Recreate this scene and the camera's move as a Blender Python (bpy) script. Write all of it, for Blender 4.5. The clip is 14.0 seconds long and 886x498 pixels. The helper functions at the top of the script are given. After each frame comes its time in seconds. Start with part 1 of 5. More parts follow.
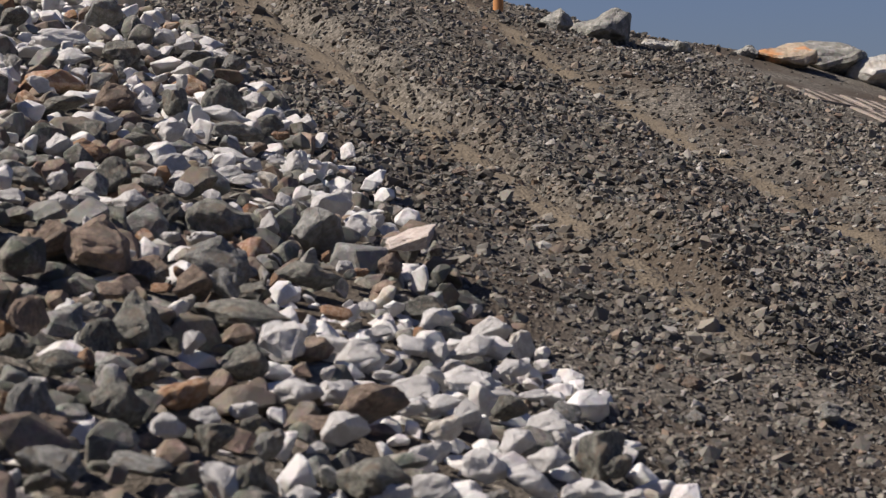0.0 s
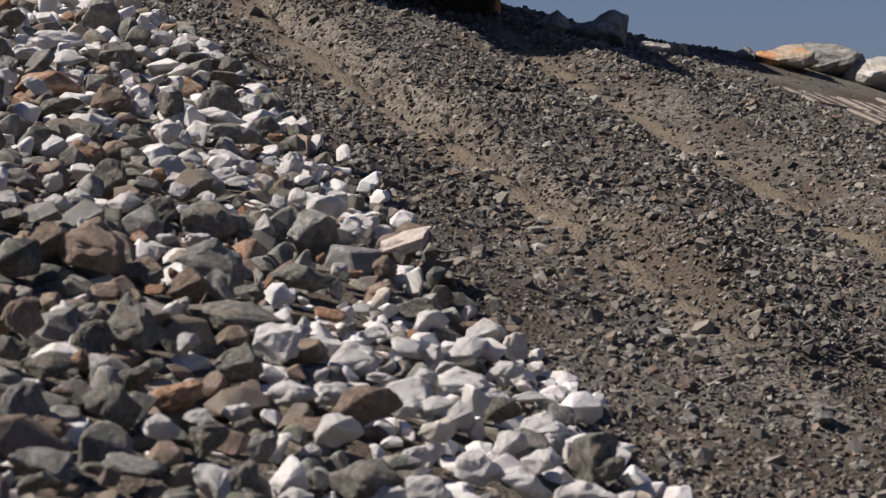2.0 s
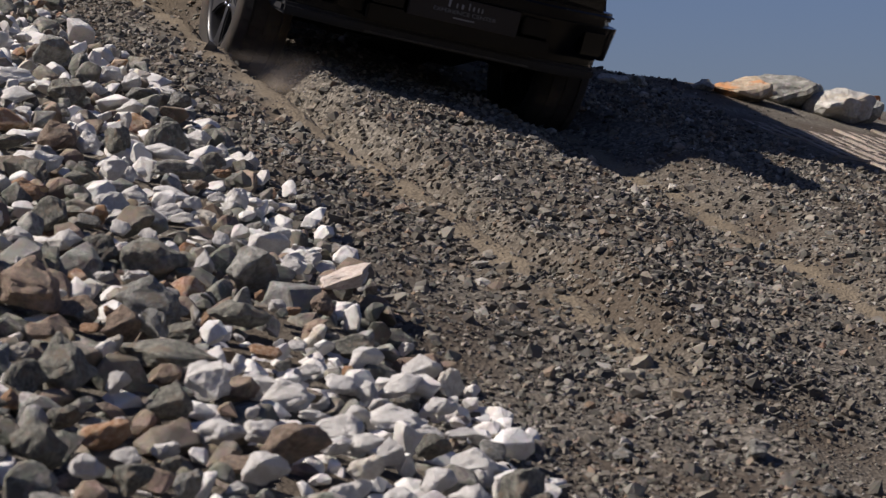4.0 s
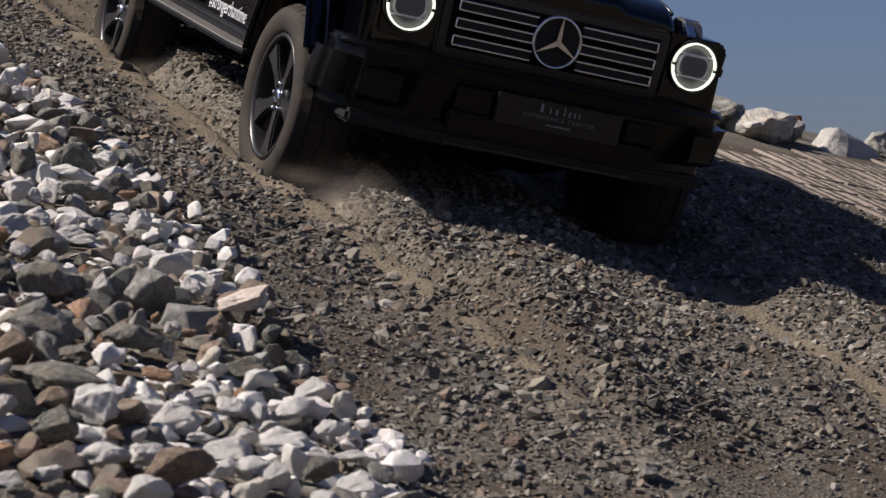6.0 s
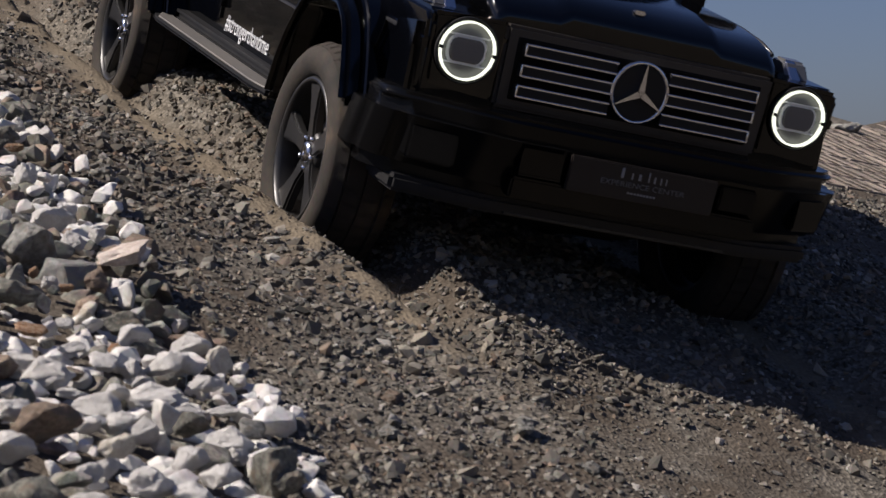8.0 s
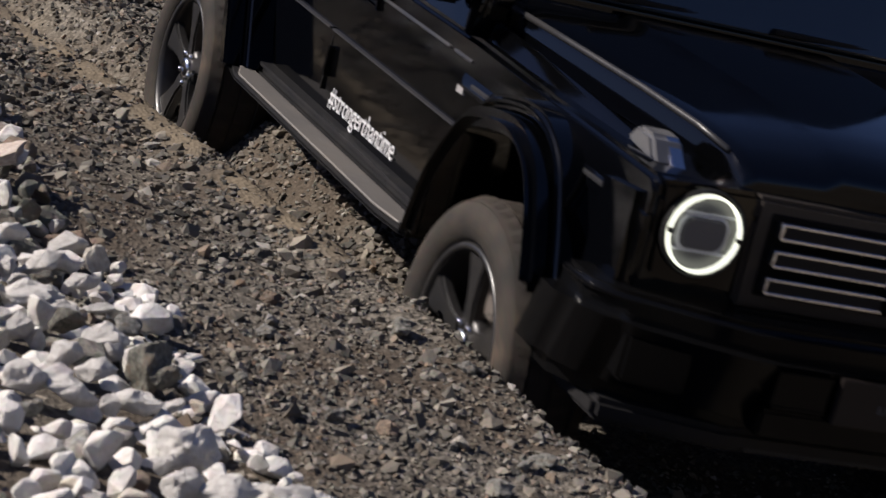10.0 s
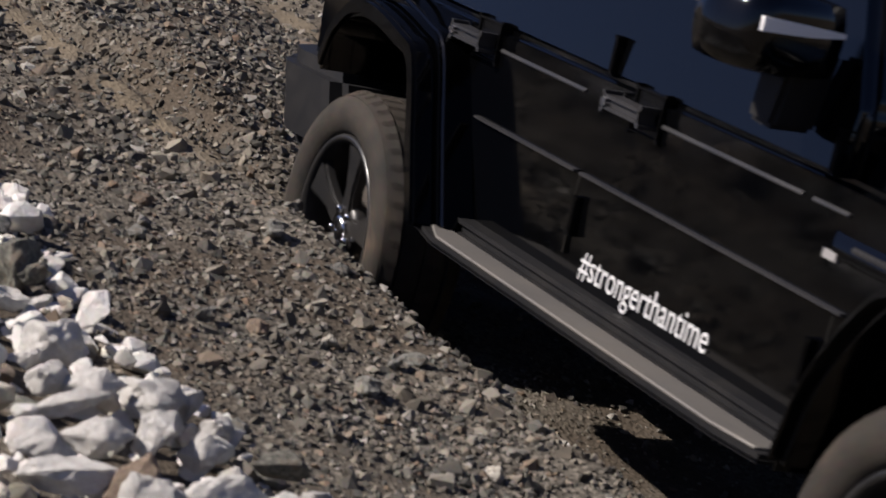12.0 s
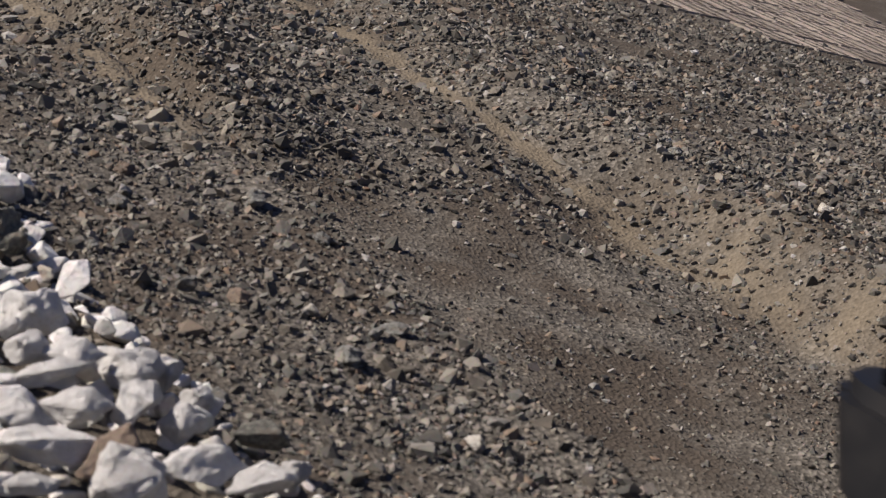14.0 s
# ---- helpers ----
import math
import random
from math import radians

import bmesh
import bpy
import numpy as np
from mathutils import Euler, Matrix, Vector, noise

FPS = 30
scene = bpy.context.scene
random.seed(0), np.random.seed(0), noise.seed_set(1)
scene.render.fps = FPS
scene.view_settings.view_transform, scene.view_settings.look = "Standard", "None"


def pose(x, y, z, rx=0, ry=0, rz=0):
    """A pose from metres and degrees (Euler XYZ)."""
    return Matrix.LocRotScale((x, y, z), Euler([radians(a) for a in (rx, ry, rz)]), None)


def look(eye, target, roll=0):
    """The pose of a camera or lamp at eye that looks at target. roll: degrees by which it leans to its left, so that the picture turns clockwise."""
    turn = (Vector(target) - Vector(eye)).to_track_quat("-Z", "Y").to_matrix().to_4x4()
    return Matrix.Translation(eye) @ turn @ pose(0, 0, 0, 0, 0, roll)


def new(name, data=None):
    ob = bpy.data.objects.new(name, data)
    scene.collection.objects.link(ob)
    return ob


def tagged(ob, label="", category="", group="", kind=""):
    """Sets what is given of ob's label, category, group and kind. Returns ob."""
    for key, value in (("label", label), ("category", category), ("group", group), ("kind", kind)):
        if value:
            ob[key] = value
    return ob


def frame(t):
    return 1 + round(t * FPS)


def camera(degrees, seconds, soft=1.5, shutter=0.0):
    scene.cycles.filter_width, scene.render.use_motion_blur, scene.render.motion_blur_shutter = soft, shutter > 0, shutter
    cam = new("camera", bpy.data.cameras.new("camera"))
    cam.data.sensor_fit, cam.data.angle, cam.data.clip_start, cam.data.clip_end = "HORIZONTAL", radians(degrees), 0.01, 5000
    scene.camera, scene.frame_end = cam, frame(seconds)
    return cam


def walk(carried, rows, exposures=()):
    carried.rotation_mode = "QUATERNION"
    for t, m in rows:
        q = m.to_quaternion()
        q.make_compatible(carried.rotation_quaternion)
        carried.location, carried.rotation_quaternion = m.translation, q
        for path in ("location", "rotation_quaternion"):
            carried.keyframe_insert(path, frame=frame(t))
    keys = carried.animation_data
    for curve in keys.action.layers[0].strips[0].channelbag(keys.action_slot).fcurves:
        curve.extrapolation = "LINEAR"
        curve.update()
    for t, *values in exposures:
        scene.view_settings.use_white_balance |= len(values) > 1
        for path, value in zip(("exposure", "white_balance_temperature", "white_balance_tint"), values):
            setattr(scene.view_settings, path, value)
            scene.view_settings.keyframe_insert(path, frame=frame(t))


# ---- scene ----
DEG = 20.369
cam = camera(DEG, 14.0, soft=1.35, shutter=0.5)
walk(cam, [
    (0.0, look((-0.000, -0.000, -0.000), (0.000, 9.998, -0.175), -0.33)),
    (0.5, look((-0.000, 0.001, 0.000), (0.000, 10.000, -0.175), -0.32)),
    (1.0, look((0.001, -0.004, 0.001), (-0.000, 9.994, -0.178), -0.32)),
    (1.5, look((0.006, -0.004, 0.003), (0.010, 9.995, -0.184), -0.31)),
    (2.0, look((0.012, -0.012, 0.003), (0.015, 9.987, -0.168), -0.28)),
    (2.5, look((0.030, -0.018, 0.006), (0.030, 9.980, -0.141), -0.36)),
    (5.0, look((0.177, -0.082, 0.035), (0.369, 9.916, 0.038), -0.42)),
    (5.5, look((0.207, -0.092, 0.039), (0.449, 9.906, 0.059), -0.40)),
    (6.0, look((0.234, -0.101, 0.043), (0.567, 9.894, 0.046), -0.33)),
    (6.5, look((0.262, -0.101, 0.046), (0.716, 9.889, 0.028), -0.19)),
    (7.0, look((0.301, -0.108, 0.048), (0.817, 9.879, 0.000), -0.19)),
    (7.5, look((0.323, -0.103, 0.050), (0.895, 9.880, -0.071), -0.15)),
    (8.0, look((0.358, -0.109, 0.053), (0.987, 9.869, -0.142), -0.13)),
    (8.5, look((0.380, -0.117, 0.043), (1.074, 9.854, -0.275), -0.08)),
    (11.0, look((0.389, -0.152, -0.053), (1.682, 9.748, -0.607), 0.50)),
    (11.5, look((0.413, -0.163, -0.065), (1.778, 9.723, -0.709), 0.57)),
    (12.0, look((0.433, -0.152, -0.072), (1.939, 9.703, -0.856), 0.68)),
    (12.5, look((0.441, -0.157, -0.074), (1.992, 9.683, -0.959), 0.71)),
    (13.0, look((0.445, -0.150, -0.076), (2.003, 9.688, -0.969), 0.63)),
    (13.5, look((0.446, -0.148, -0.073), (2.005, 9.688, -0.975), 0.69)),
    (14.0, look((0.447, -0.150, -0.073), (2.005, 9.686, -0.979), 0.67)),
], exposures=[(0.0, 0.42, 6450, 13), (14.0, 0.42, 6450, 13)])
cam.data.dof.use_dof, cam.data.dof.focus_distance, cam.data.dof.aperture_fstop = True, 10.5, 10.0

# ---- light ----
SUN_WAY = Vector((0.67, 0.03, -0.74)).normalized()
sun = new("sun", bpy.data.lights.new("sun", "SUN"))
sun.data.energy, sun.data.angle, sun.data.color = 5.0, radians(0.55), (1.0, 0.92, 0.82)
sun.rotation_mode = "QUATERNION"
sun.rotation_quaternion = SUN_WAY.to_track_quat("-Z", "Y")
world = bpy.data.worlds.new("sky")
scene.world = world
world.use_nodes = True
wn = world.node_tree.nodes
sky = wn.new("ShaderNodeTexSky")
sky.sky_type, sky.sun_disc = "NISHITA", False
sky.sun_elevation = math.asin(-SUN_WAY.z)
sky.sun_rotation = math.atan2(-SUN_WAY.x, -SUN_WAY.y)
sky.altitude, sky.air_density, sky.dust_density, sky.ozone_density = 400, 1.0, 1.2, 3.0
wn["Background"].inputs["Strength"].default_value = 0.05
tint = wn.new("ShaderNodeMix")
tint.data_type, tint.blend_type = "RGBA", "MULTIPLY"
tint.inputs["Factor"].default_value, tint.inputs["B"].default_value = 1.0, (0.63, 0.65, 0.86, 1)
world.node_tree.links.new(sky.outputs["Color"], tint.inputs["A"])
world.node_tree.links.new(tint.outputs["Result"], wn["Background"].inputs["Color"])


# ---- materials ----
def material(name, colour=(0.5, 0.5, 0.5), rough=0.6, metal=0.0, coat=0.0, spec=0.5):
    m = bpy.data.materials.new(name)
    m.use_nodes = True
    b = m.node_tree.nodes["Principled BSDF"]
    b.inputs["Base Color"].default_value = (*colour, 1)
    b.inputs["Roughness"].default_value = rough
    b.inputs["Metallic"].default_value = metal
    b.inputs["Coat Weight"].default_value = coat
    b.inputs["Coat Roughness"].default_value = 0.04
    b.inputs["Specular IOR Level"].default_value = spec
    return m, m.node_tree.nodes, m.node_tree.links, b


def ramp(n, stops):
    r = n.new("ShaderNodeValToRGB")
    e = r.color_ramp.elements
    while len(e) < len(stops):
        e.new(0.5)
    for k, (p, c) in enumerate(stops):
        e[k].position, e[k].color = p, (*c, 1)
    return r


def noise_node(n, l, scale, detail=4.0, rough=0.55, coord="Object"):
    tc = n.new("ShaderNodeTexCoord")
    t = n.new("ShaderNodeTexNoise")
    t.inputs["Scale"].default_value, t.inputs["Detail"].default_value, t.inputs["Roughness"].default_value = scale, detail, rough
    l.new(tc.outputs[coord], t.inputs["Vector"])
    return t


def mix(n, l, fac, a, b, mode="MIX"):
    x = n.new("ShaderNodeMix")
    x.data_type, x.blend_type = "RGBA", mode
    for sock, v in ((x.inputs["Factor"], fac), (x.inputs["A"], a), (x.inputs["B"], b)):
        if isinstance(v, (int, float)):
            sock.default_value = v
        elif isinstance(v, tuple):
            sock.default_value = (*v, 1)
        else:
            l.new(v, sock)
    return x.outputs["Result"]


def bump(n, l, b, height, strength, distance):
    u = n.new("ShaderNodeBump")
    u.inputs["Strength"].default_value, u.inputs["Distance"].default_value = strength, distance
    l.new(height, u.inputs["Height"])
    l.new(u.outputs["Normal"], b.inputs["Normal"])
    return u


def soil_material():
    m, n, l, b = material("stony_soil", rough=0.95, spec=0.15)
    fine = noise_node(n, l, 55, 6, 0.7)
    grit = n.new("ShaderNodeTexVoronoi")
    grit.inputs["Scale"].default_value = 75
    tc = n.new("ShaderNodeTexCoord")
    l.new(tc.outputs["Object"], grit.inputs["Vector"])
    wide = noise_node(n, l, 1.7, 5)
    dark = ramp(n, [(0.3, (0.046, 0.038, 0.03)), (0.7, (0.115, 0.093, 0.072))])
    l.new(fine.outputs["Fac"], dark.inputs["Fac"])
    pebbles = ramp(n, [(0.0, (0.05, 0.045, 0.038)), (0.5, (0.115, 0.103, 0.086)), (1.0, (0.25, 0.225, 0.19))])
    l.new(grit.outputs["Color"], pebbles.inputs["Fac"])
    gate = ramp(n, [(0.42, (0, 0, 0)), (0.6, (1, 1, 1))])
    l.new(wide.outputs["Fac"], gate.inputs["Fac"])
    base = mix(n, l, gate.outputs["Color"], dark.outputs["Color"], pebbles.outputs["Color"])
    pale = ramp(n, [(0.3, (0.125, 0.102, 0.073)), (0.75, (0.235, 0.193, 0.138))])
    l.new(fine.outputs["Fac"], pale.inputs["Fac"])
    sand = n.new("ShaderNodeAttribute")
    sand.attribute_name = "sand"
    colour = mix(n, l, sand.outputs["Fac"], base, pale.outputs["Color"])
    l.new(colour, b.inputs["Base Color"])
    h = mix(n, l, 0.5, fine.outputs["Color"], grit.outputs["Distance"])
    bump(n, l, b, h, 0.9, 0.012)
    return m


def gravel_material():
    m, n, l, b = material("gravel_stone", rough=0.9, spec=0.2)
    g = n.new("ShaderNodeNewGeometry")
    tone = ramp(n, [(0.0, (0.038, 0.037, 0.034)), (0.3, (0.083, 0.08, 0.072)), (0.6, (0.165, 0.157, 0.14)), (0.82, (0.26, 0.236, 0.196)),
                    (0.92, (0.18, 0.125, 0.088)), (0.97, (0.3, 0.285, 0.26)), (1.0, (0.4, 0.38, 0.35))])
    l.new(g.outputs["Random Per Island"], tone.inputs["Fac"])
    grain = noise_node(n, l, 140, 4, 0.7)
    dust = noise_node(n, l, 9, 3)
    d = ramp(n, [(0.4, (0, 0, 0)), (0.72, (0.7, 0.7, 0.7))])
    l.new(dust.outputs["Fac"], d.inputs["Fac"])
    c = mix(n, l, 0.45, tone.outputs["Color"], grain.outputs["Color"], "SOFT_LIGHT")
    c = mix(n, l, d.outputs["Color"], c, (0.15, 0.125, 0.096))
    l.new(c, b.inputs["Base Color"])
    bump(n, l, b, grain.outputs["Fac"], 0.6, 0.004)
    return m


def rock_material(name, dark, light, vein, vein_amount=0.25, rust=None, vary=0.28):
    """Broken rock: mottled between two tones, with veins or rusty faces, and grain that is darker in the hollows of its
    relief.
    """
    m, n, l, b = material(name, rough=0.85, spec=0.25)
    big = noise_node(n, l, 6, 5, 0.6)
    grain = noise_node(n, l, 32, 7, 0.72)
    info = n.new("ShaderNodeObjectInfo")
    r = ramp(n, [(0.3, dark), (0.7, light)])
    l.new(big.outputs["Fac"], r.inputs["Fac"])
    wob = n.new("ShaderNodeHueSaturation")
    mul = n.new("ShaderNodeMapRange")
    mul.inputs["To Min"].default_value, mul.inputs["To Max"].default_value = 1 - vary, 1 + 0.8 * vary
    l.new(info.outputs["Random"], mul.inputs["Value"])
    l.new(mul.outputs["Result"], wob.inputs["Value"])
    l.new(r.outputs["Color"], wob.inputs["Color"])
    v = noise_node(n, l, 11, 8, 0.75)
    vr = ramp(n, [(0.5, (0, 0, 0)), (0.56, (vein_amount,) * 3), (0.62, (0, 0, 0))])
    l.new(v.outputs["Fac"], vr.inputs["Fac"])
    c = mix(n, l, vr.outputs["Color"], wob.outputs["Color"], vein)
    if rust:
        q = noise_node(n, l, 4, 3)
        qr = ramp(n, [(0.52, (0, 0, 0)), (0.66, (0.8, 0.8, 0.8))])
        l.new(q.outputs["Fac"], qr.inputs["Fac"])
        c = mix(n, l, qr.outputs["Color"], c, rust)
    c = mix(n, l, 0.4, c, grain.outputs["Color"], "SOFT_LIGHT")
    l.new(c, b.inputs["Base Color"])
    h = mix(n, l, 0.5, big.outputs["Color"], grain.outputs["Color"])
    bump(n, l, b, h, 0.9, 0.03)
    return m


SOIL, GRAVEL = soil_material(), gravel_material()
WHITE = rock_material("white_marble", (0.635, 0.612, 0.584), (0.82, 0.8, 0.772), (0.42, 0.37, 0.32), 0.4, vary=0.1)
CREAM = rock_material("cream_marble", (0.52, 0.48, 0.41), (0.8, 0.77, 0.69), (0.38, 0.27, 0.17), 0.5, vary=0.15)
GREEN = rock_material("dark_greenstone", (0.085, 0.085, 0.073), (0.255, 0.248, 0.213), (0.42, 0.4, 0.34), 0.5, rust=(0.2, 0.16, 0.12))
SLATE = rock_material("grey_slate", (0.148, 0.147, 0.136), (0.345, 0.338, 0.31), (0.46, 0.45, 0.41), 0.5, rust=(0.2, 0.165, 0.125))
BROWN = rock_material("brown_schist", (0.148, 0.112, 0.087), (0.345, 0.26, 0.198), (0.46, 0.37, 0.28), 0.4, rust=(0.17, 0.15, 0.125))
RUSTY = rock_material("rusty_quartzite", (0.24, 0.13, 0.07), (0.44, 0.27, 0.16), (0.6, 0.52, 0.42), 0.5)
PINK = rock_material("pink_gneiss", (0.72, 0.58, 0.49), (0.9, 0.78, 0.68), (0.92, 0.84, 0.77), 0.6)
PALE = rock_material("pale_boulder_rock", (0.28, 0.27, 0.25), (0.52, 0.5, 0.46), (0.2, 0.19, 0.17), 0.5, rust=(0.42, 0.36, 0.28))
BOULDER = rock_material("grey_boulder_rock", (0.16, 0.16, 0.14), (0.38, 0.37, 0.33), (0.5, 0.48, 0.44), 0.5)
OCHRE = rock_material("ochre_boulder_rock", (0.3, 0.24, 0.17), (0.5, 0.4, 0.29), (0.6, 0.52, 0.42), 0.4, rust=(0.52, 0.23, 0.08))
CONCRETE = rock_material("paver_concrete", (0.22, 0.186, 0.156), (0.34, 0.29, 0.243), (0.18, 0.156, 0.135), 0.3)


def plain(name, colour, rough, metal=0.0, coat=0.0, dirt=0.0, dirt_colour=(0.2, 0.165, 0.12), spec=0.5):
    """Paint, plastic or metal with a breath of dust on it and faint relief."""
    m, n, l, b = material(name, colour, rough, metal, coat, spec)
    t = noise_node(n, l, 7, 6, 0.65)
    r = ramp(n, [(0.42, (0, 0, 0)), (0.8, (dirt,) * 3)])
    l.new(t.outputs["Fac"], r.inputs["Fac"])
    l.new(mix(n, l, r.outputs["Color"], colour, dirt_colour), b.inputs["Base Color"])
    q = ramp(n, [(0.3, (rough,) * 3), (0.8, (min(1, rough + 0.12 + dirt * 0.4),) * 3)])
    l.new(t.outputs["Fac"], q.inputs["Fac"])
    l.new(q.outputs["Color"], b.inputs["Roughness"])
    return m


SATIN = plain("satin_black_bumper", (0.003, 0.003, 0.0033), 0.16, 0.0, 0.0, 0.0, spec=0.2)
PAINT = plain("black_car_paint", (0.0009, 0.001, 0.0013), 0.04, 0.0, 0.0, 0.0, spec=0.5)
PLASTIC = plain("black_plastic", (0.008, 0.008, 0.009), 0.5, dirt=0.04, spec=0.3)
TRIM = plain("satin_black_trim", (0.022, 0.022, 0.024), 0.36, dirt=0.05)
# for the fender rub strip and the highlight drawn along the bonnet
GREY_STRIP = plain("satin_grey_strip", (0.03, 0.03, 0.032), 0.3, 0.2, dirt=0.06)
UNDER = plain("underbody", (0.006, 0.0055, 0.005), 0.85, dirt=0.03, spec=0.12)
CHROME = plain("chrome", (0.75, 0.75, 0.77), 0.12, 1.0, dirt=0.05)
GREYBAR = plain("grille_frame", (0.026, 0.022, 0.02), 0.4, dirt=0.04)
STEEL = plain("brushed_step_metal", (0.15, 0.142, 0.134), 0.55, 0.5, dirt=0.3)
RIM = plain("dark_alloy", (0.016, 0.016, 0.017), 0.32, 0.1, 0.15, 0.1)
DISC = plain("brake_steel", (0.45, 0.4, 0.36), 0.4, 1.0, dirt=0.2)
PLATE = plain("dark_plate", (0.018, 0.014, 0.013), 0.4, dirt=0.04, spec=0.3)
LETTER = plain("white_lettering", (0.55, 0.55, 0.56), 0.6)
GREYLET = plain("pale_grey_lettering", (0.26, 0.25, 0.25), 0.6)
FAINT = plain("grey_lettering", (0.13, 0.125, 0.125), 0.6)
RUSTPOST = plain("orange_post_paint", (0.5, 0.22, 0.07), 0.7, dirt=0.4)
RUSTIRON = plain("rusted_iron", (0.22, 0.09, 0.04), 0.8, dirt=0.3)
LENS_IN = plain("lamp_inside", (0.12, 0.12, 0.12), 0.35)
SILVER = plain("lamp_silver", (0.82, 0.82, 0.82), 0.3)
LAMP_GLASS = plain("lamp_glass", (0.15, 0.145, 0.14), 0.08)
SIGNAL = plain("signal_lens", (0.14, 0.14, 0.145), 0.08, 0.3)


def tyre_material():
    m, n, l, b = material("dusty_rubber", rough=0.85, spec=0.3)
    t = noise_node(n, l, 5, 6, 0.65)
    f = noise_node(n, l, 60, 4, 0.7)
    r = ramp(n, [(0.34, (0.018, 0.0165, 0.0155)), (0.55, (0.038, 0.031, 0.025)), (0.76, (0.1, 0.073, 0.05))])
    l.new(t.outputs["Fac"], r.inputs["Fac"])
    l.new(mix(n, l, 0.4, r.outputs["Color"], f.outputs["Color"], "SOFT_LIGHT"), b.inputs["Base Color"])
    bump(n, l, b, f.outputs["Fac"], 0.4, 0.004)
    return m


TYRE = tyre_material()
GLASS = plain("tinted_glass", (0.01, 0.013, 0.015), 0.05, 0.0, 1.0, 0.02)
GLOW, gn, gl, gb = material("ring_light", (1, 1, 1), 0.4)
gb.inputs["Emission Color"].default_value = (0.97, 1.0, 0.8, 1)
gb.inputs["Emission Strength"].default_value = 0.95


# ---- ground form ----
LATTICE = np.random.RandomState(5).rand(256, 256)


def soft_noise(x, y, cell, shift=0.0):
    """Smooth noise from -1 to 1 with the given cell size in metres."""
    u, v = x / cell + 40.3 + shift, y / cell + 17.7 + shift * 1.7
    i, j = np.floor(u).astype(int), np.floor(v).astype(int)
    a, b = u - i, v - j
    a, b = a * a * (3 - 2 * a), b * b * (3 - 2 * b)
    g = lambda p, q: LATTICE[p % 256, q % 256]
    top = g(i, j) * (1 - a) + g(i + 1, j) * a
    low = g(i, j + 1) * (1 - a) + g(i + 1, j + 1) * a
    return 2 * (top * (1 - b) + low * b) - 1


def step(x, a, b):
    t = np.clip((x - a) / (b - a), 0, 1)
    return t * t * (3 - 2 * t)


def bell(x, centre, width):
    return np.exp(-(((x - centre) / width) ** 2))


def track_x(y):
    """The middle of the rut in which the car's right wheels run."""
    return np.interp(y, [1, 3, 4, 5, 6, 7, 8, 9, 11, 14, 17], [3.05, 2.41, 2.11, 1.78, 1.44, 1.08, 0.68, 0.26, -0.48, -1.52, -2.5])


def stones_edge(y):
    """The edge between the tipped stones and the gravel."""
    return np.interp(y, [3.1, 4.14, 4.8, 5.34, 5.7, 6.3, 6.75, 7.1, 9.1, 10.7, 14.2], [1.33, 0.91, 0.67, 0.43, 0.36, 0.18, 0.0, 0.0, -0.74, -1.32, -2.58])


def crest_y(x):
    return 14.5 + np.clip((x - 0.9) * 1.05, 0, 2.5) + np.clip(x - 4.45, 0, 3.6) * 2.2 + np.clip(0.27 - x, 0, 2.7) * 4.0


def rut_depth(y):
    """How deep the wheels' trench lies under the slope; it is deepest where the track levels out."""
    return np.interp(y, [3, 4, 5, 5.6, 6.5, 7.2, 8, 9, 12], [0.2, 0.24, 0.29, 0.31, 0.3, 0.27, 0.24, 0.21, 0.21])


def height(x, y):
    x, y = np.asarray(x, float), np.asarray(y, float)
    xs = 14 * np.tanh(x / 14)
    z = -1.454 - 0.263 * np.where(np.abs(x) < 7, x, xs * 7 / (14 * np.tanh(0.5))) + 0.187 * np.where((y > 0) & (y < 22), y, np.clip(y, -4, 22))
    d = x - track_x(y) + 0.03 * soft_noise(x * 0.3, y, 0.4, 6.1) + 0.015 * soft_noise(x, y, 0.12, 2.1)
    on = step(y, 0.5, 2.5) * (1 - step(y, 12.5, 14.2))
    # the trench that the wheels have worn, with a ridge of gravel left standing between them higher up
    trench = step(d, -0.27, -0.02) * (1 - (0.15 + 0.45 * step(y, 7.6, 9)) * step(d, 1.0, 1.5)) * (1 - step(d, 1.66, 2.1))
    ridge = step(y, 7.2, 8.6) * step(d, 0.1, 0.34) * (1 - step(d, 1.24, 1.46)) * (0.95 + 0.2 * soft_noise(x, y, 0.6, 8.2))
    z = z - rut_depth(y) * on * trench * (1 - ridge)
    z = z + on * (0.035 * bell(d, -0.3, 0.13) + 0.05 * bell(d, 2.15, 0.2)) * (1 + 0.5 * soft_noise(x, y, 0.3, 3.7))
    near = bell(x, 1.3, 8) * bell(y, 9, 12.5) * (1 - 0.75 * step(y - 1.35 * np.clip(2.76 - x, 0, 1.8), 12.5, 13.0))
    z = z + near * (0.03 * soft_noise(x, y, 0.9) + 0.02 * soft_noise(x, y, 0.33, 3.1) + 0.01 * soft_noise(x, y, 0.13, 7.7))
    # unseen drop left of the stones, added so the car's side mirrors sky
    bank = np.clip(-2.95 - x, 0, None)
    z = z - np.minimum(0.75 * bank, 9) * step(bank, 0, 0.8)
    over = np.clip(y - crest_y(x), 0, None)
    return z - np.minimum(0.55 * over, 9) * step(over, 0, 1.2)


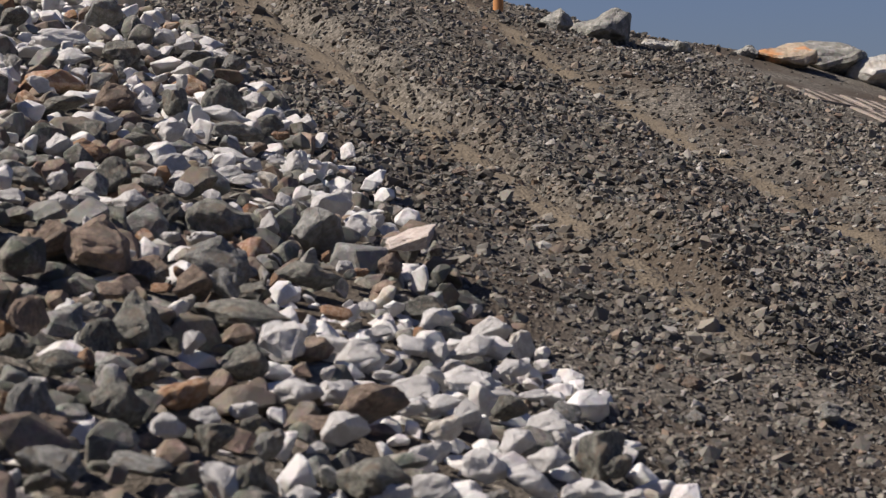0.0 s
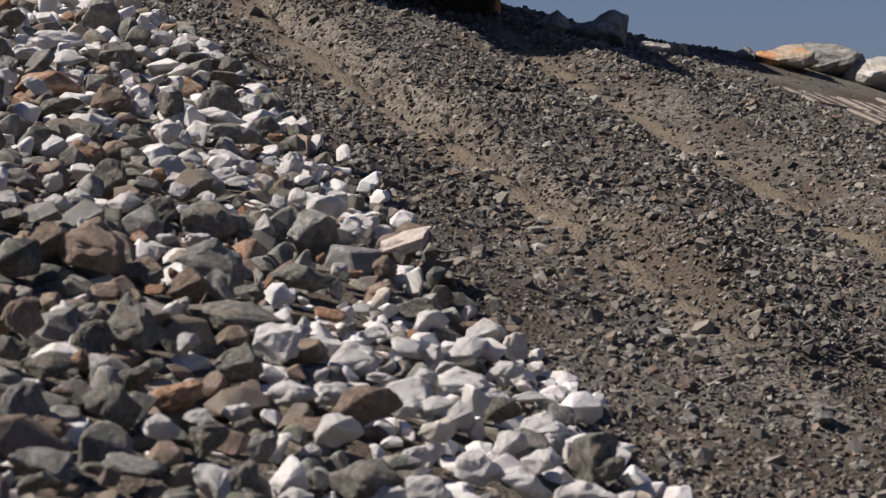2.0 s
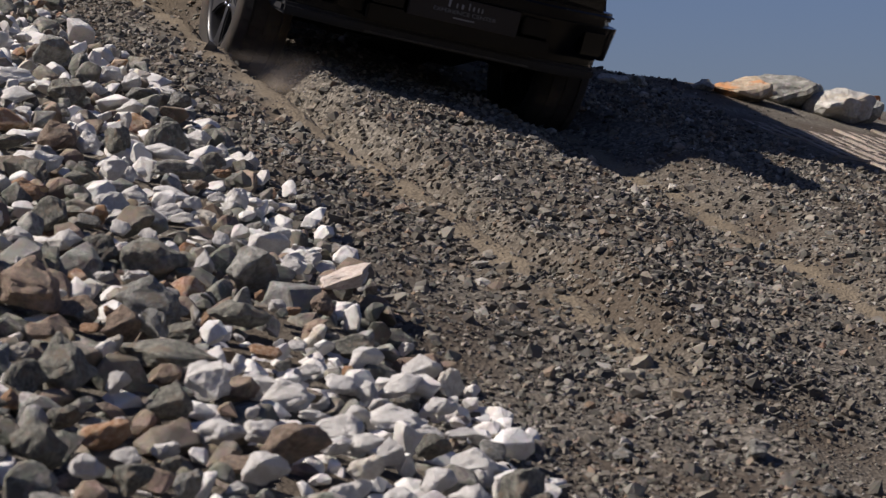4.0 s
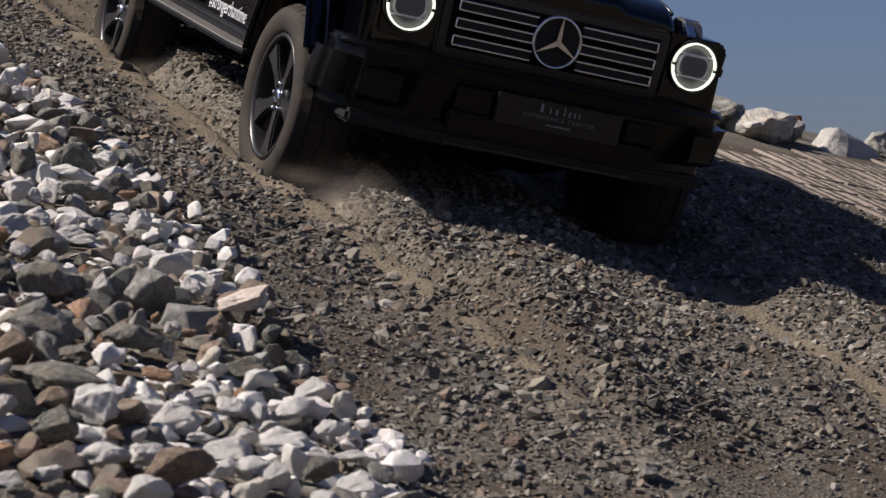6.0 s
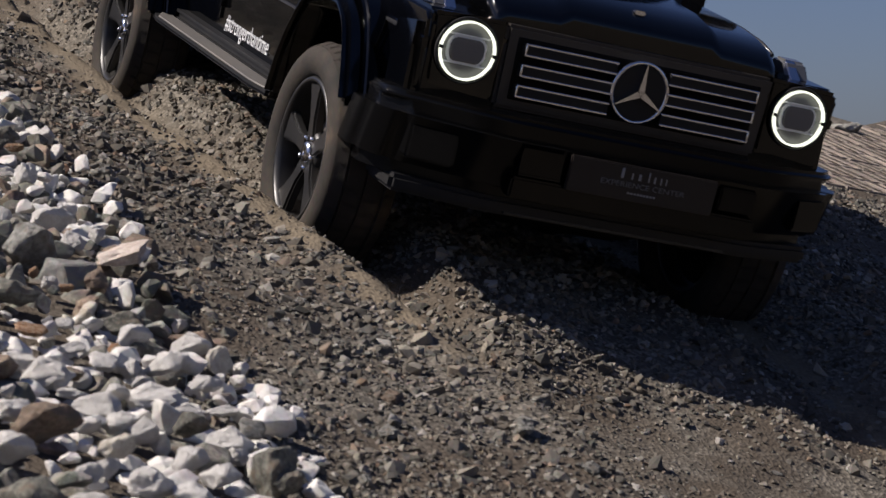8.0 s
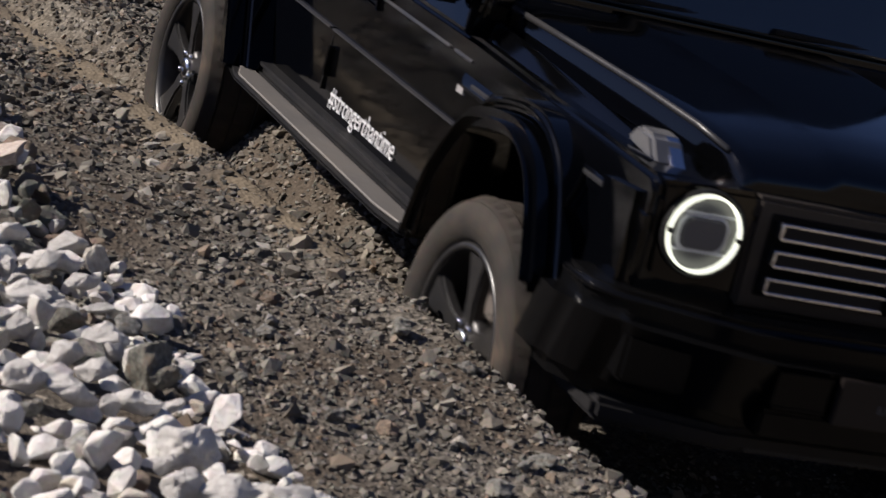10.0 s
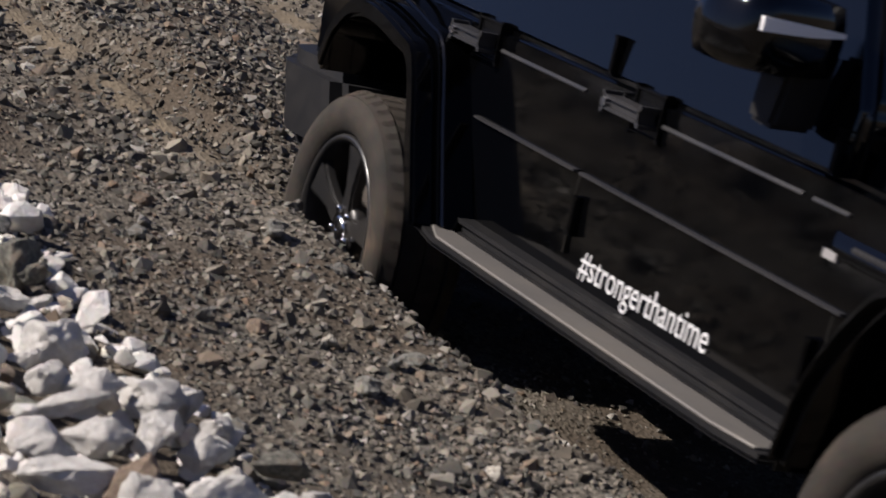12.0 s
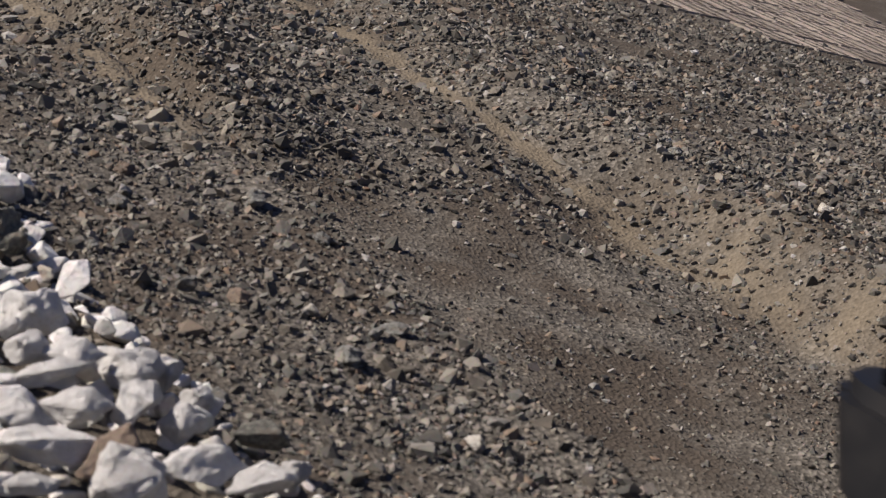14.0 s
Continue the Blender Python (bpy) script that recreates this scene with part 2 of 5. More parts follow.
def sand_share(x, y):
    """How much pale fine sand lies bare: along the ruts and on the cut banks."""
    d = x - track_x(y)
    up = step(y, 6.4, 7.4)
    s = 2.7 * up * bell(d, -0.24, 0.12) + 0.9 * up * bell(d, 0.0, 0.12) + 1.2 * step(y, 7.4, 8.4) * bell(d, 1.7, 0.07)
    s = s + (y > 2) * (1 - step(y, 7.4, 8.6)) * (0.62 * bell(d, 1.86, 0.13) + (0.3 + 0.5 * soft_noise(x, y, 0.45, 9.3)) * bell(d, 2.35, 0.45))
    s = s + 0.3 * bell(d, 2.7, 0.5) * step(10.3 - y, 0, 2) * (0.55 + 1.2 * soft_noise(x, y, 0.16, 5.3))
    return np.clip(s * (0.85 + 0.5 * soft_noise(x, y, 0.3, 1.3) + 0.7 * soft_noise(x, y, 0.09, 2.3)), 0, 1)


def mesh_of(name, verts, faces, mat, smooth=False):
    """One mesh from arrays of vertices and triangles or quads."""
    me = bpy.data.meshes.new(name)
    verts, faces = np.asarray(verts, np.float32), np.asarray(faces, np.int32)
    k = faces.shape[1]
    me.vertices.add(len(verts))
    me.vertices.foreach_set("co", verts.ravel())
    me.loops.add(faces.size)
    me.loops.foreach_set("vertex_index", faces.ravel())
    me.polygons.add(len(faces))
    me.polygons.foreach_set("loop_start", np.arange(0, faces.size, k, dtype=np.int32))
    me.update(calc_edges=True)
    me.validate()
    me.polygons.foreach_set("use_smooth", np.full(len(me.polygons), smooth))
    me.materials.append(mat)
    return me


def make_ground():
    def axis(lo, hi, cell, far):
        core = np.arange(lo, hi + cell / 2, cell)
        out = cell * 1.35 ** np.arange(1, 36)
        reach = np.cumsum(out)
        reach = reach[reach < far]
        return np.concatenate([lo - reach[::-1], core, hi + reach])
    gx, gy = axis(-2.9, 6.4, 0.036, 3000), axis(2.8, 18.3, 0.042, 3000)
    X, Y = np.meshgrid(gx, gy)
    Z = height(X, Y)
    w = len(gx)
    i = np.arange(len(gy) - 1)[:, None] * w + np.arange(w - 1)[None, :]
    quads = np.stack([i, i + 1, i + w + 1, i + w], -1).reshape(-1, 4)
    me = mesh_of("ground", np.stack([X, Y, Z], -1).reshape(-1, 3), quads, SOIL, True)
    at = me.attributes.new("sand", "FLOAT", "POINT")
    at.data.foreach_set("value", sand_share(X, Y).astype(np.float32).ravel())
    tagged(new("ground", me), "brown stony soil slope with pale sandy ruts", "ground", kind="structure")


make_ground()


# ---- rocks ----
def rock_mesh(name, seed, mat, points=16, flat=0.7, long=1.3, wear=0.05, cuts=1, crag=0.0):
    """A broken stone about 1 m across: a hull of scattered points with worn edges and uneven faces."""
    r = random.Random(seed)
    bm = bmesh.new()
    for _ in range(points):
        v = Vector((r.gauss(0, 1), r.gauss(0, 1), r.gauss(0, 1))).normalized() * r.uniform(0.4, 0.54)
        bm.verts.new((v.x * long, v.y, v.z * flat))
    res = bmesh.ops.convex_hull(bm, input=bm.verts)
    bmesh.ops.delete(bm, geom=[g for g in res["geom_interior"] if isinstance(g, bmesh.types.BMVert)], context="VERTS")
    bmesh.ops.dissolve_limit(bm, angle_limit=radians(20), verts=bm.verts, edges=bm.edges)
    bmesh.ops.bevel(bm, geom=bm.edges[:], offset=wear, segments=1, affect="EDGES", clamp_overlap=True)
    bmesh.ops.triangulate(bm, faces=bm.faces[:])
    if cuts:
        bmesh.ops.subdivide_edges(bm, edges=bm.edges[:], cuts=cuts, use_grid_fill=True)
        for v in bm.verts:
            v.co += Vector(noise.noise_vector(v.co * 3.1 + Vector((seed, 0, 0)))) * 0.05 + Vector(noise.noise_vector(v.co * 8 + Vector((0, seed, 0)))) * 0.026
        for v in bm.verts if crag else ():
            q = noise.noise(v.co * 2.3 + Vector((seed, 3, 1)))
            v.co += v.co.normalized() * (crag * (abs(q) - 0.2) + 0.3 * crag * noise.noise(v.co * 9 + Vector((seed, 0, 0))))
    bmesh.ops.recalc_face_normals(bm, faces=bm.faces)
    me = bpy.data.meshes.new(name)
    bm.to_mesh(me)
    bm.free()
    me.polygons.foreach_set("use_smooth", [False] * len(me.polygons))
    me.materials.append(mat)
    return me
KINDS = {
    "white": (WHITE, "white marble rubble stone with sharp broken faces", 7),
    "cream": (CREAM, "cream stained marble rubble stone with broken faces", 4),
    "green": (GREEN, "dark green-grey rubble stone with angular faces", 7),
    "slate": (SLATE, "grey slaty rubble stone with angular faces", 5),
    "brown": (BROWN, "brown schist rubble stone with dusty broken faces", 4),
    "rusty": (RUSTY, "rust-orange quartzite rubble stone with rough faces", 3),
    "pink": (PINK, "flat pale pink gneiss slab lying on gravel", 2),
}
def stone_set(cuts):
    return {k: [rock_mesh("stone", 11 * i + 7 * len(k) + 3, mat, 13 + i % 6, 0.68 + 0.09 * (i % 4), 1.05 + 0.14 * (i % 3), 0.03, cuts, 0.1 if cuts else 0.0) for i in range(n)]
            for k, (mat, label, n) in KINDS.items()}


STONE_MESHES, ROUGH_MESHES = stone_set(3), stone_set(0)
placed = []


def stone(kind, x, y, size, turn=0.0, lift=0.0, tilt=(0.0, 0.0), flat=1.0, long=1.0, variant=0, label=""):
    """One rubble stone bedded in the ground or on its neighbours."""
    ob = new("stone", STONE_MESHES[kind][variant % len(STONE_MESHES[kind])])
    ob.matrix_basis = pose(x, y, float(height(x, y)) + lift + size * 0.16, tilt[0], tilt[1], turn) @ Matrix.Diagonal((size * long, size, size * flat, 1))
    placed.append((x, y, size))
    return tagged(ob, label or KINDS[kind][1], "stone", "tipped rubble stones")


def pick_kind(r, x, y):
    d = float(stones_edge(y)) - x
    patch = float(soft_noise(np.array(x), np.array(y), 0.7, 9.0))
    if y < 6.1:
        white = 0.92 if d < 0.78 + 0.12 * patch else (0.35 if d < 1.07 else 0.12)
    elif y < 6.75:
        white = 0.3 if d < 0.31 else 0.12
    elif y < 7.3:
        white = 0.6 if d < 0.36 else 0.3
    else:
        white = 0.52 + 0.35 * patch
    u = r.random()
    if u < white:
        return "cream" if r.random() < 0.12 else "white"
    return r.choices(["green", "slate", "brown", "rusty"], [0.5, 0.2, 0.22, 0.08])[0]


# stones that can be told apart, each where it lies
stone("pink", -0.10, 6.60, 0.2, 4, 0.045, (12, -14), 0.45, 1.1, 0)
stone("white", 0.37, 4.98, 0.078, -7, 0.047, (14, -4), 0.81, 1.30, 0)
stone("white", 0.41, 4.65, 0.129, 181, 0.055, (-7, -2), 1.13, 1.06, 6)
stone("white", 0.36, 4.54, 0.066, 3, 0.052, (11, -1), 1.22, 0.99, 0)
stone("white", 0.40, 4.40, 0.085, 188, 0.052, (5, 20), 1.08, 1.10, 6)
stone("white", 0.48, 4.39, 0.100, 183, 0.051, (-6, -5), 1.03, 1.14, 5)
stone("white", 0.44, 4.27, 0.104, 198, 0.045, (11, 6), 0.69, 1.38, 5)
stone("white", 0.59, 4.45, 0.119, 171, 0.050, (-0, -4), 0.90, 1.23, 6)
stone("white", 0.59, 4.38, 0.075, 181, 0.052, (7, 0), 1.13, 1.07, 5)
stone("white", 0.66, 4.48, 0.066, 190, 0.052, (-9, -10), 1.21, 1.01, 3)
stone("white", 0.71, 4.37, 0.067, 190, 0.051, (4, 7), 1.11, 1.08, 6)
stone("white", 0.39, 4.03, 0.087, 14, 0.052, (5, 11), 1.08, 1.10, 5)
stone("white", 0.49, 4.13, 0.100, 180, 0.052, (-2, -5), 1.04, 1.13, 5)
stone("white", 0.59, 4.17, 0.116, 28, 0.056, (8, -6), 1.23, 0.99, 1)
stone("white", 0.67, 4.16, 0.081, 169, 0.054, (-11, 5), 1.29, 0.94, 5)
stone("white", 0.43, 3.91, 0.137, 5, 0.044, (-2, 6), 0.67, 1.40, 6)
stone("brown", 0.53, 3.89, 0.123, 4, 0.058, (15, 15), 1.29, 0.94, 2)
stone("white", 0.58, 3.87, 0.129, 193, 0.054, (1, 20), 1.11, 1.08, 2)
stone("white", 0.70, 3.99, 0.128, 198, 0.047, (7, 1), 0.79, 1.31, 1)
stone("white", 0.41, 3.77, 0.080, 198, 0.048, (-14, -2), 0.84, 1.28, 4)
stone("white", 0.78, 3.98, 0.094, -5, 0.047, (6, -5), 0.76, 1.33, 2)
stone("white", 0.86, 4.08, 0.067, 173, 0.050, (-3, -8), 1.04, 1.13, 3)
stone("green", 0.80, 4.21, 0.084, -6, 0.048, (-11, 12), 0.86, 1.26, 2)
stone("green", 0.36, 5.13, 0.088, -9, 0.053, (2, 4), 1.15, 1.05, 0)
stone("green", -1.53, 8.80, 0.101, -3, 0.042, (-1, -12), 1.11, 1.07, 1)
stone("slate", -1.29, 9.39, 0.146, -18, 0.050, (-3, -1), 1.27, 0.96, 6)
stone("white", -1.33, 8.78, 0.135, 183, 0.030, (1, -9), 0.61, 1.44, 1)
stone("white", -1.37, 8.54, 0.102, 184, 0.032, (9, -6), 0.62, 1.44, 3)
stone("white", -1.40, 8.33, 0.078, 0, 0.035, (-6, -8), 0.79, 1.31, 1)
stone("white", -1.06, 9.35, 0.097, 181, 0.039, (2, -0), 0.97, 1.18, 6)
stone("white", -0.98, 9.30, 0.080, 17, 0.041, (-6, 3), 1.17, 1.03, 2)
stone("white", -1.08, 9.01, 0.076, 9, 0.038, (-5, 9), 0.99, 1.16, 5)
stone("slate", -0.92, 9.10, 0.087, 12, 0.036, (-4, 0), 0.84, 1.28, 1)
stone("green", -1.12, 8.63, 0.138, -11, 0.040, (11, 4), 0.97, 1.18, 6)
stone("white", -1.26, 8.32, 0.111, 161, 0.038, (-13, -2), 0.91, 1.22, 5)
stone("white", -0.82, 9.29, 0.069, 173, 0.035, (8, -18), 0.77, 1.33, 2)
stone("slate", -0.76, 8.95, 0.098, 1, 0.045, (19, 5), 1.29, 0.94, 1)
stone("white", -0.84, 8.80, 0.050, 178, 0.038, (-3, 6), 1.06, 1.12, 4)
stone("white", -1.28, 7.85, 0.078, 197, 0.039, (-0, -21), 1.02, 1.14, 1)
stone("white", -1.19, 8.12, 0.059, 2, 0.037, (5, -5), 0.92, 1.21, 3)
stone("slate", -1.10, 8.29, 0.077, 173, 0.037, (8, -8), 0.93, 1.21, 1)
stone("slate", -1.40, 8.03, 0.082, -6, 0.042, (-7, 12), 1.19, 1.02, 3)
stone("white", -1.37, 7.85, 0.051, 165, 0.037, (2, 0), 0.93, 1.21, 4)
stone("white", -0.91, 8.68, 0.076, -28, 0.036, (1, -4), 0.84, 1.28, 2)
stone("white", -0.96, 8.40, 0.063, -5, 0.035, (1, -11), 0.80, 1.30, 0)
stone("white", -0.88, 8.37, 0.061, 194, 0.043, (-14, 10), 1.35, 0.88, 3)
stone("green", -1.19, 7.70, 0.114, 9, 0.034, (2, -8), 0.72, 1.36, 1)
stone("brown", -1.03, 7.89, 0.122, 189, 0.041, (-7, 18), 1.01, 1.15, 6)
stone("green", -0.86, 7.98, 0.111, 195, 0.048, (-10, -1), 1.35, 0.89, 6)
stone("rusty", -0.81, 8.43, 0.055, 206, 0.041, (8, 3), 1.34, 0.91, 6)
stone("green", -0.72, 8.18, 0.156, 191, 0.048, (-14, 8), 1.18, 1.02, 1)
stone("white", -0.94, 7.92, 0.081, 186, 0.042, (-4, 6), 1.19, 1.02, 2)
stone("white", -0.64, 8.44, 0.077, 193, 0.040, (-19, -5), 1.11, 1.08, 5)
stone("white", -1.07, 7.48, 0.135, 12, 0.039, (0, -10), 0.94, 1.20, 5)
stone("white", -0.84, 7.66, 0.102, 175, 0.040, (-11, -2), 1.01, 1.15, 3)
stone("green", -0.93, 7.38, 0.090, 165, 0.037, (12, 13), 0.88, 1.25, 5)
stone("green", -1.03, 7.26, 0.114, -2, 0.042, (-6, -5), 1.08, 1.10, 3)
stone("slate", -0.93, 7.67, 0.058, 195, 0.037, (-4, -12), 0.98, 1.17, 3)
stone("white", -0.71, 8.02, 0.117, 7, 0.034, (-0, 12), 0.74, 1.35, 5)
stone("white", -0.79, 7.70, 0.058, 184, 0.043, (3, 10), 1.35, 0.85, 1)
stone("slate", -0.65, 7.80, 0.141, 200, 0.035, (7, -5), 0.79, 1.31, 4)
stone("green", -0.56, 8.02, 0.090, 167, 0.041, (-17, 11), 1.08, 1.10, 1)
stone("white", -0.55, 8.35, 0.052, 189, 0.039, (-5, -7), 1.18, 1.02, 2)
stone("white", -0.46, 8.20, 0.070, -14, 0.041, (-7, 0), 1.17, 1.03, 2)
stone("rusty", -0.52, 7.92, 0.070, -6, 0.036, (6, 10), 0.84, 1.28, 3)
stone("slate", -0.62, 8.25, 0.086, 2, 0.035, (-24, 10), 0.77, 1.32, 5)
stone("white", -1.09, 6.94, 0.078, 14, 0.040, (-13, -11), 1.08, 1.10, 2)
stone("rusty", -1.00, 6.99, 0.094, 188, 0.036, (-5, -6), 0.84, 1.27, 2)
stone("green", -0.89, 6.60, 0.129, 1, 0.049, (-0, -11), 1.33, 0.92, 4)
stone("white", -0.73, 7.40, 0.077, 191, 0.038, (-5, -13), 0.97, 1.18, 2)
stone("white", -0.78, 7.16, 0.091, 195, 0.038, (-1, 1), 0.95, 1.20, 1)
stone("white", -0.64, 7.52, 0.098, 173, 0.035, (-12, -15), 0.77, 1.32, 4)
stone("brown", -0.57, 7.68, 0.052, 26, 0.037, (2, 3), 0.99, 1.16, 5)
stone("white", -0.63, 7.31, 0.074, 170, 0.036, (-5, 6), 0.86, 1.26, 1)
stone("white", -0.57, 7.46, 0.056, 186, 0.039, (12, -10), 1.16, 1.04, 1)
stone("white", -0.51, 7.58, 0.057, 7, 0.039, (2, 9), 1.16, 1.04, 4)
stone("white", -0.44, 7.53, 0.085, 184, 0.044, (7, 1), 1.32, 0.92, 6)
stone("slate", -0.38, 7.31, 0.078, 9, 0.041, (21, 6), 1.13, 1.06, 5)
stone("rusty", -1.12, 6.45, 0.074, 185, 0.035, (-10, -8), 0.76, 1.33, 1)
stone("white", -1.07, 6.56, 0.061, -19, 0.039, (-18, 10), 1.08, 1.10, 4)
stone("slate", -1.06, 6.31, 0.085, 165, 0.040, (-5, -14), 1.04, 1.13, 4)
stone("white", -1.00, 6.41, 0.077, -8, 0.043, (-0, 6), 1.29, 0.94, 0)
stone("white", -0.73, 6.98, 0.069, 167, 0.036, (9, 16), 0.88, 1.24, 2)
stone("white", -0.71, 6.76, 0.072, 168, 0.040, (-2, -4), 1.13, 1.06, 0)
stone("slate", -0.79, 6.73, 0.084, 185, 0.038, (7, -1), 0.97, 1.18, 5)
stone("white", -0.58, 7.18, 0.061, -8, 0.037, (15, 4), 0.94, 1.20, 4)
stone("cream", -0.52, 7.30, 0.068, 4, 0.037, (1, 11), 0.93, 1.21, 3)
stone("white", -0.80, 6.95, 0.056, 12, 0.036, (-7, -2), 0.83, 1.28, 5)
stone("white", -0.91, 6.29, 0.075, 152, 0.043, (-3, 5), 1.29, 0.94, 4)
stone("white", -0.95, 6.16, 0.058, 15, 0.038, (8, 7), 1.08, 1.10, 5)
stone("white", -0.81, 6.39, 0.078, 174, 0.041, (-2, -1), 1.15, 1.05, 5)
stone("white", -0.63, 6.75, 0.063, -1, 0.039, (18, -4), 1.08, 1.10, 3)
stone("green", -0.72, 6.41, 0.104, 170, 0.041, (1, -4), 1.08, 1.10, 1)
stone("green", -0.59, 6.45, 0.181, 195, 0.046, (-9, -4), 1.07, 1.11, 4)
stone("white", -0.45, 6.97, 0.071, 162, 0.044, (8, -1), 1.35, 0.87, 0)
stone("white", -0.33, 7.03, 0.118, -4, 0.040, (-10, -12), 1.01, 1.15, 1)
stone("white", -0.30, 7.31, 0.064, -5, 0.038, (1, 3), 0.99, 1.17, 6)
stone("white", -1.06, 6.07, 0.065, -2, 0.040, (-4, 17), 1.13, 1.06, 4)
stone("white", -0.47, 6.55, 0.072, -4, 0.047, (6, 3), 1.35, 0.80, 2)
stone("slate", -0.33, 6.53, 0.161, 29, 0.048, (-15, 14), 1.17, 1.04, 1)
stone("white", -0.23, 6.79, 0.072, 181, 0.040, (0, 15), 1.13, 1.06, 2)
stone("white", -0.19, 7.03, 0.060, 192, 0.040, (-10, -5), 1.17, 1.03, 3)
stone("brown", -0.91, 5.66, 0.109, 5, 0.039, (0, -18), 0.98, 1.17, 2)
stone("white", -0.85, 5.92, 0.060, 185, 0.044, (-14, -5), 1.35, 0.80, 0)
stone("brown", -0.77, 5.67, 0.157, 183, 0.044, (16, -14), 1.06, 1.12, 2)
stone("slate", -0.52, 5.95, 0.150, 181, 0.040, (-9, -12), 0.94, 1.20, 2)
stone("white", -0.68, 6.17, 0.058, -19, 0.037, (-0, 11), 0.93, 1.21, 0)
stone("white", -0.61, 6.26, 0.065, 179, 0.033, (7, 4), 0.65, 1.42, 6)
stone("brown", -0.68, 5.70, 0.091, 176, 0.040, (23, 14), 1.06, 1.12, 1)
stone("slate", -0.66, 5.67, 0.056, -10, 0.038, (-20, -0), 1.02, 1.14, 5)
stone("rusty", -0.62, 5.79, 0.044, 190, 0.038, (1, -13), 1.16, 1.04, 0)
stone("rusty", -0.64, 5.59, 0.055, 171, 0.036, (-3, 9), 0.88, 1.24, 0)
stone("brown", -0.58, 5.61, 0.088, 9, 0.040, (2, -7), 1.08, 1.10, 6)
stone("green", -0.34, 6.07, 0.113, 5, 0.038, (-2, 3), 0.91, 1.22, 5)
stone("rusty", -0.41, 5.98, 0.037, -7, 0.040, (1, -16), 1.35, 0.87, 5)
stone("rusty", -0.30, 6.34, 0.046, -2, 0.041, (12, -10), 1.35, 0.88, 6)
stone("white", -0.25, 6.25, 0.050, 163, 0.038, (5, -0), 1.08, 1.10, 6)
stone("rusty", -0.21, 6.24, 0.052, 4, 0.036, (1, 11), 0.89, 1.24, 0)
stone("brown", -0.13, 6.34, 0.068, 208, 0.040, (-4, -13), 1.13, 1.06, 6)
stone("brown", -0.73, 5.45, 0.081, 187, 0.038, (4, 7), 0.95, 1.19, 4)
stone("brown", -0.86, 5.13, 0.095, 192, 0.045, (-8, -2), 1.27, 0.96, 5)
stone("green", -0.71, 5.13, 0.089, 192, 0.042, (-13, 5), 1.17, 1.03, 1)
stone("cream", -0.75, 5.30, 0.051, 182, 0.037, (1, 12), 0.98, 1.17, 1)
stone("green", -0.63, 5.20, 0.125, 167, 0.048, (7, 5), 1.28, 0.96, 2)
stone("cream", -0.57, 5.46, 0.063, 6, 0.041, (6, -1), 1.23, 0.99, 0)
stone("slate", -0.50, 5.63, 0.087, 9, 0.043, (16, -2), 1.22, 0.99, 3)
stone("green", -0.45, 5.76, 0.093, -33, 0.033, (15, -5), 0.67, 1.40, 6)
stone("white", -0.32, 5.91, 0.041, 204, 0.037, (25, -6), 1.05, 1.12, 0)
stone("green", -0.45, 5.47, 0.149, 171, 0.032, (-3, -9), 0.69, 1.38, 5)
stone("rusty", -0.25, 5.81, 0.092, 183, 0.035, (8, -2), 0.76, 1.33, 0)
stone("white", -0.18, 5.91, 0.058, 177, 0.038, (7, 11), 1.02, 1.14, 0)
stone("slate", -0.21, 5.75, 0.051, 5, 0.037, (-6, -1), 0.99, 1.17, 5)
stone("green", -0.05, 6.02, 0.109, 2, 0.041, (-5, 4), 1.05, 1.12, 4)
stone("green", -0.86, 4.94, 0.071, -5, 0.041, (-3, -5), 1.17, 1.03, 5)
stone("green", -0.77, 4.90, 0.084, 174, 0.038, (-8, -2), 0.98, 1.17, 5)
stone("rusty", -0.72, 5.00, 0.044, 204, 0.039, (-7, -6), 1.21, 1.00, 2)
stone("slate", -0.67, 4.90, 0.071, 165, 0.040, (-19, -13), 1.15, 1.05, 0)
stone("green", -0.61, 4.96, 0.092, -19, 0.041, (13, 3), 1.09, 1.09, 0)
stone("white", -0.53, 5.20, 0.062, 15, 0.042, (9, -8), 1.29, 0.94, 1)
stone("green", -0.42, 5.14, 0.090, -7, 0.043, (-2, 6), 1.19, 1.02, 2)
stone("white", -0.35, 5.34, 0.116, -15, 0.044, (-1, -3), 1.15, 1.05, 6)
stone("white", -0.25, 5.51, 0.087, -11, 0.035, (-2, 10), 0.76, 1.33, 6)
stone("white", -0.17, 5.48, 0.104, 186, 0.039, (3, 10), 0.95, 1.19, 2)
stone("white", -0.15, 5.76, 0.060, 9, 0.037, (-5, -1), 0.97, 1.18, 4)
stone("white", -0.07, 5.70, 0.094, 181, 0.040, (9, 4), 1.02, 1.14, 0)
stone("slate", -0.76, 4.56, 0.103, 181, 0.047, (-2, 4), 1.35, 0.90, 1)
stone("brown", -0.73, 4.77, 0.058, 20, 0.036, (6, 19), 0.88, 1.25, 0)
stone("rusty", -0.52, 4.89, 0.131, 1, 0.038, (0, -3), 0.89, 1.24, 3)
stone("green", -0.62, 4.66, 0.105, 16, 0.047, (11, 7), 1.35, 0.90, 5)
stone("white", -0.65, 4.75, 0.050, -11, 0.034, (-8, -13), 0.69, 1.38, 0)
stone("white", -0.40, 4.91, 0.073, -7, 0.038, (-4, 2), 0.95, 1.19, 0)
stone("white", -0.30, 5.08, 0.094, 159, 0.041, (-1, 8), 1.09, 1.09, 4)
stone("white", -0.25, 5.27, 0.051, 14, 0.038, (-1, -1), 1.12, 1.07, 0)
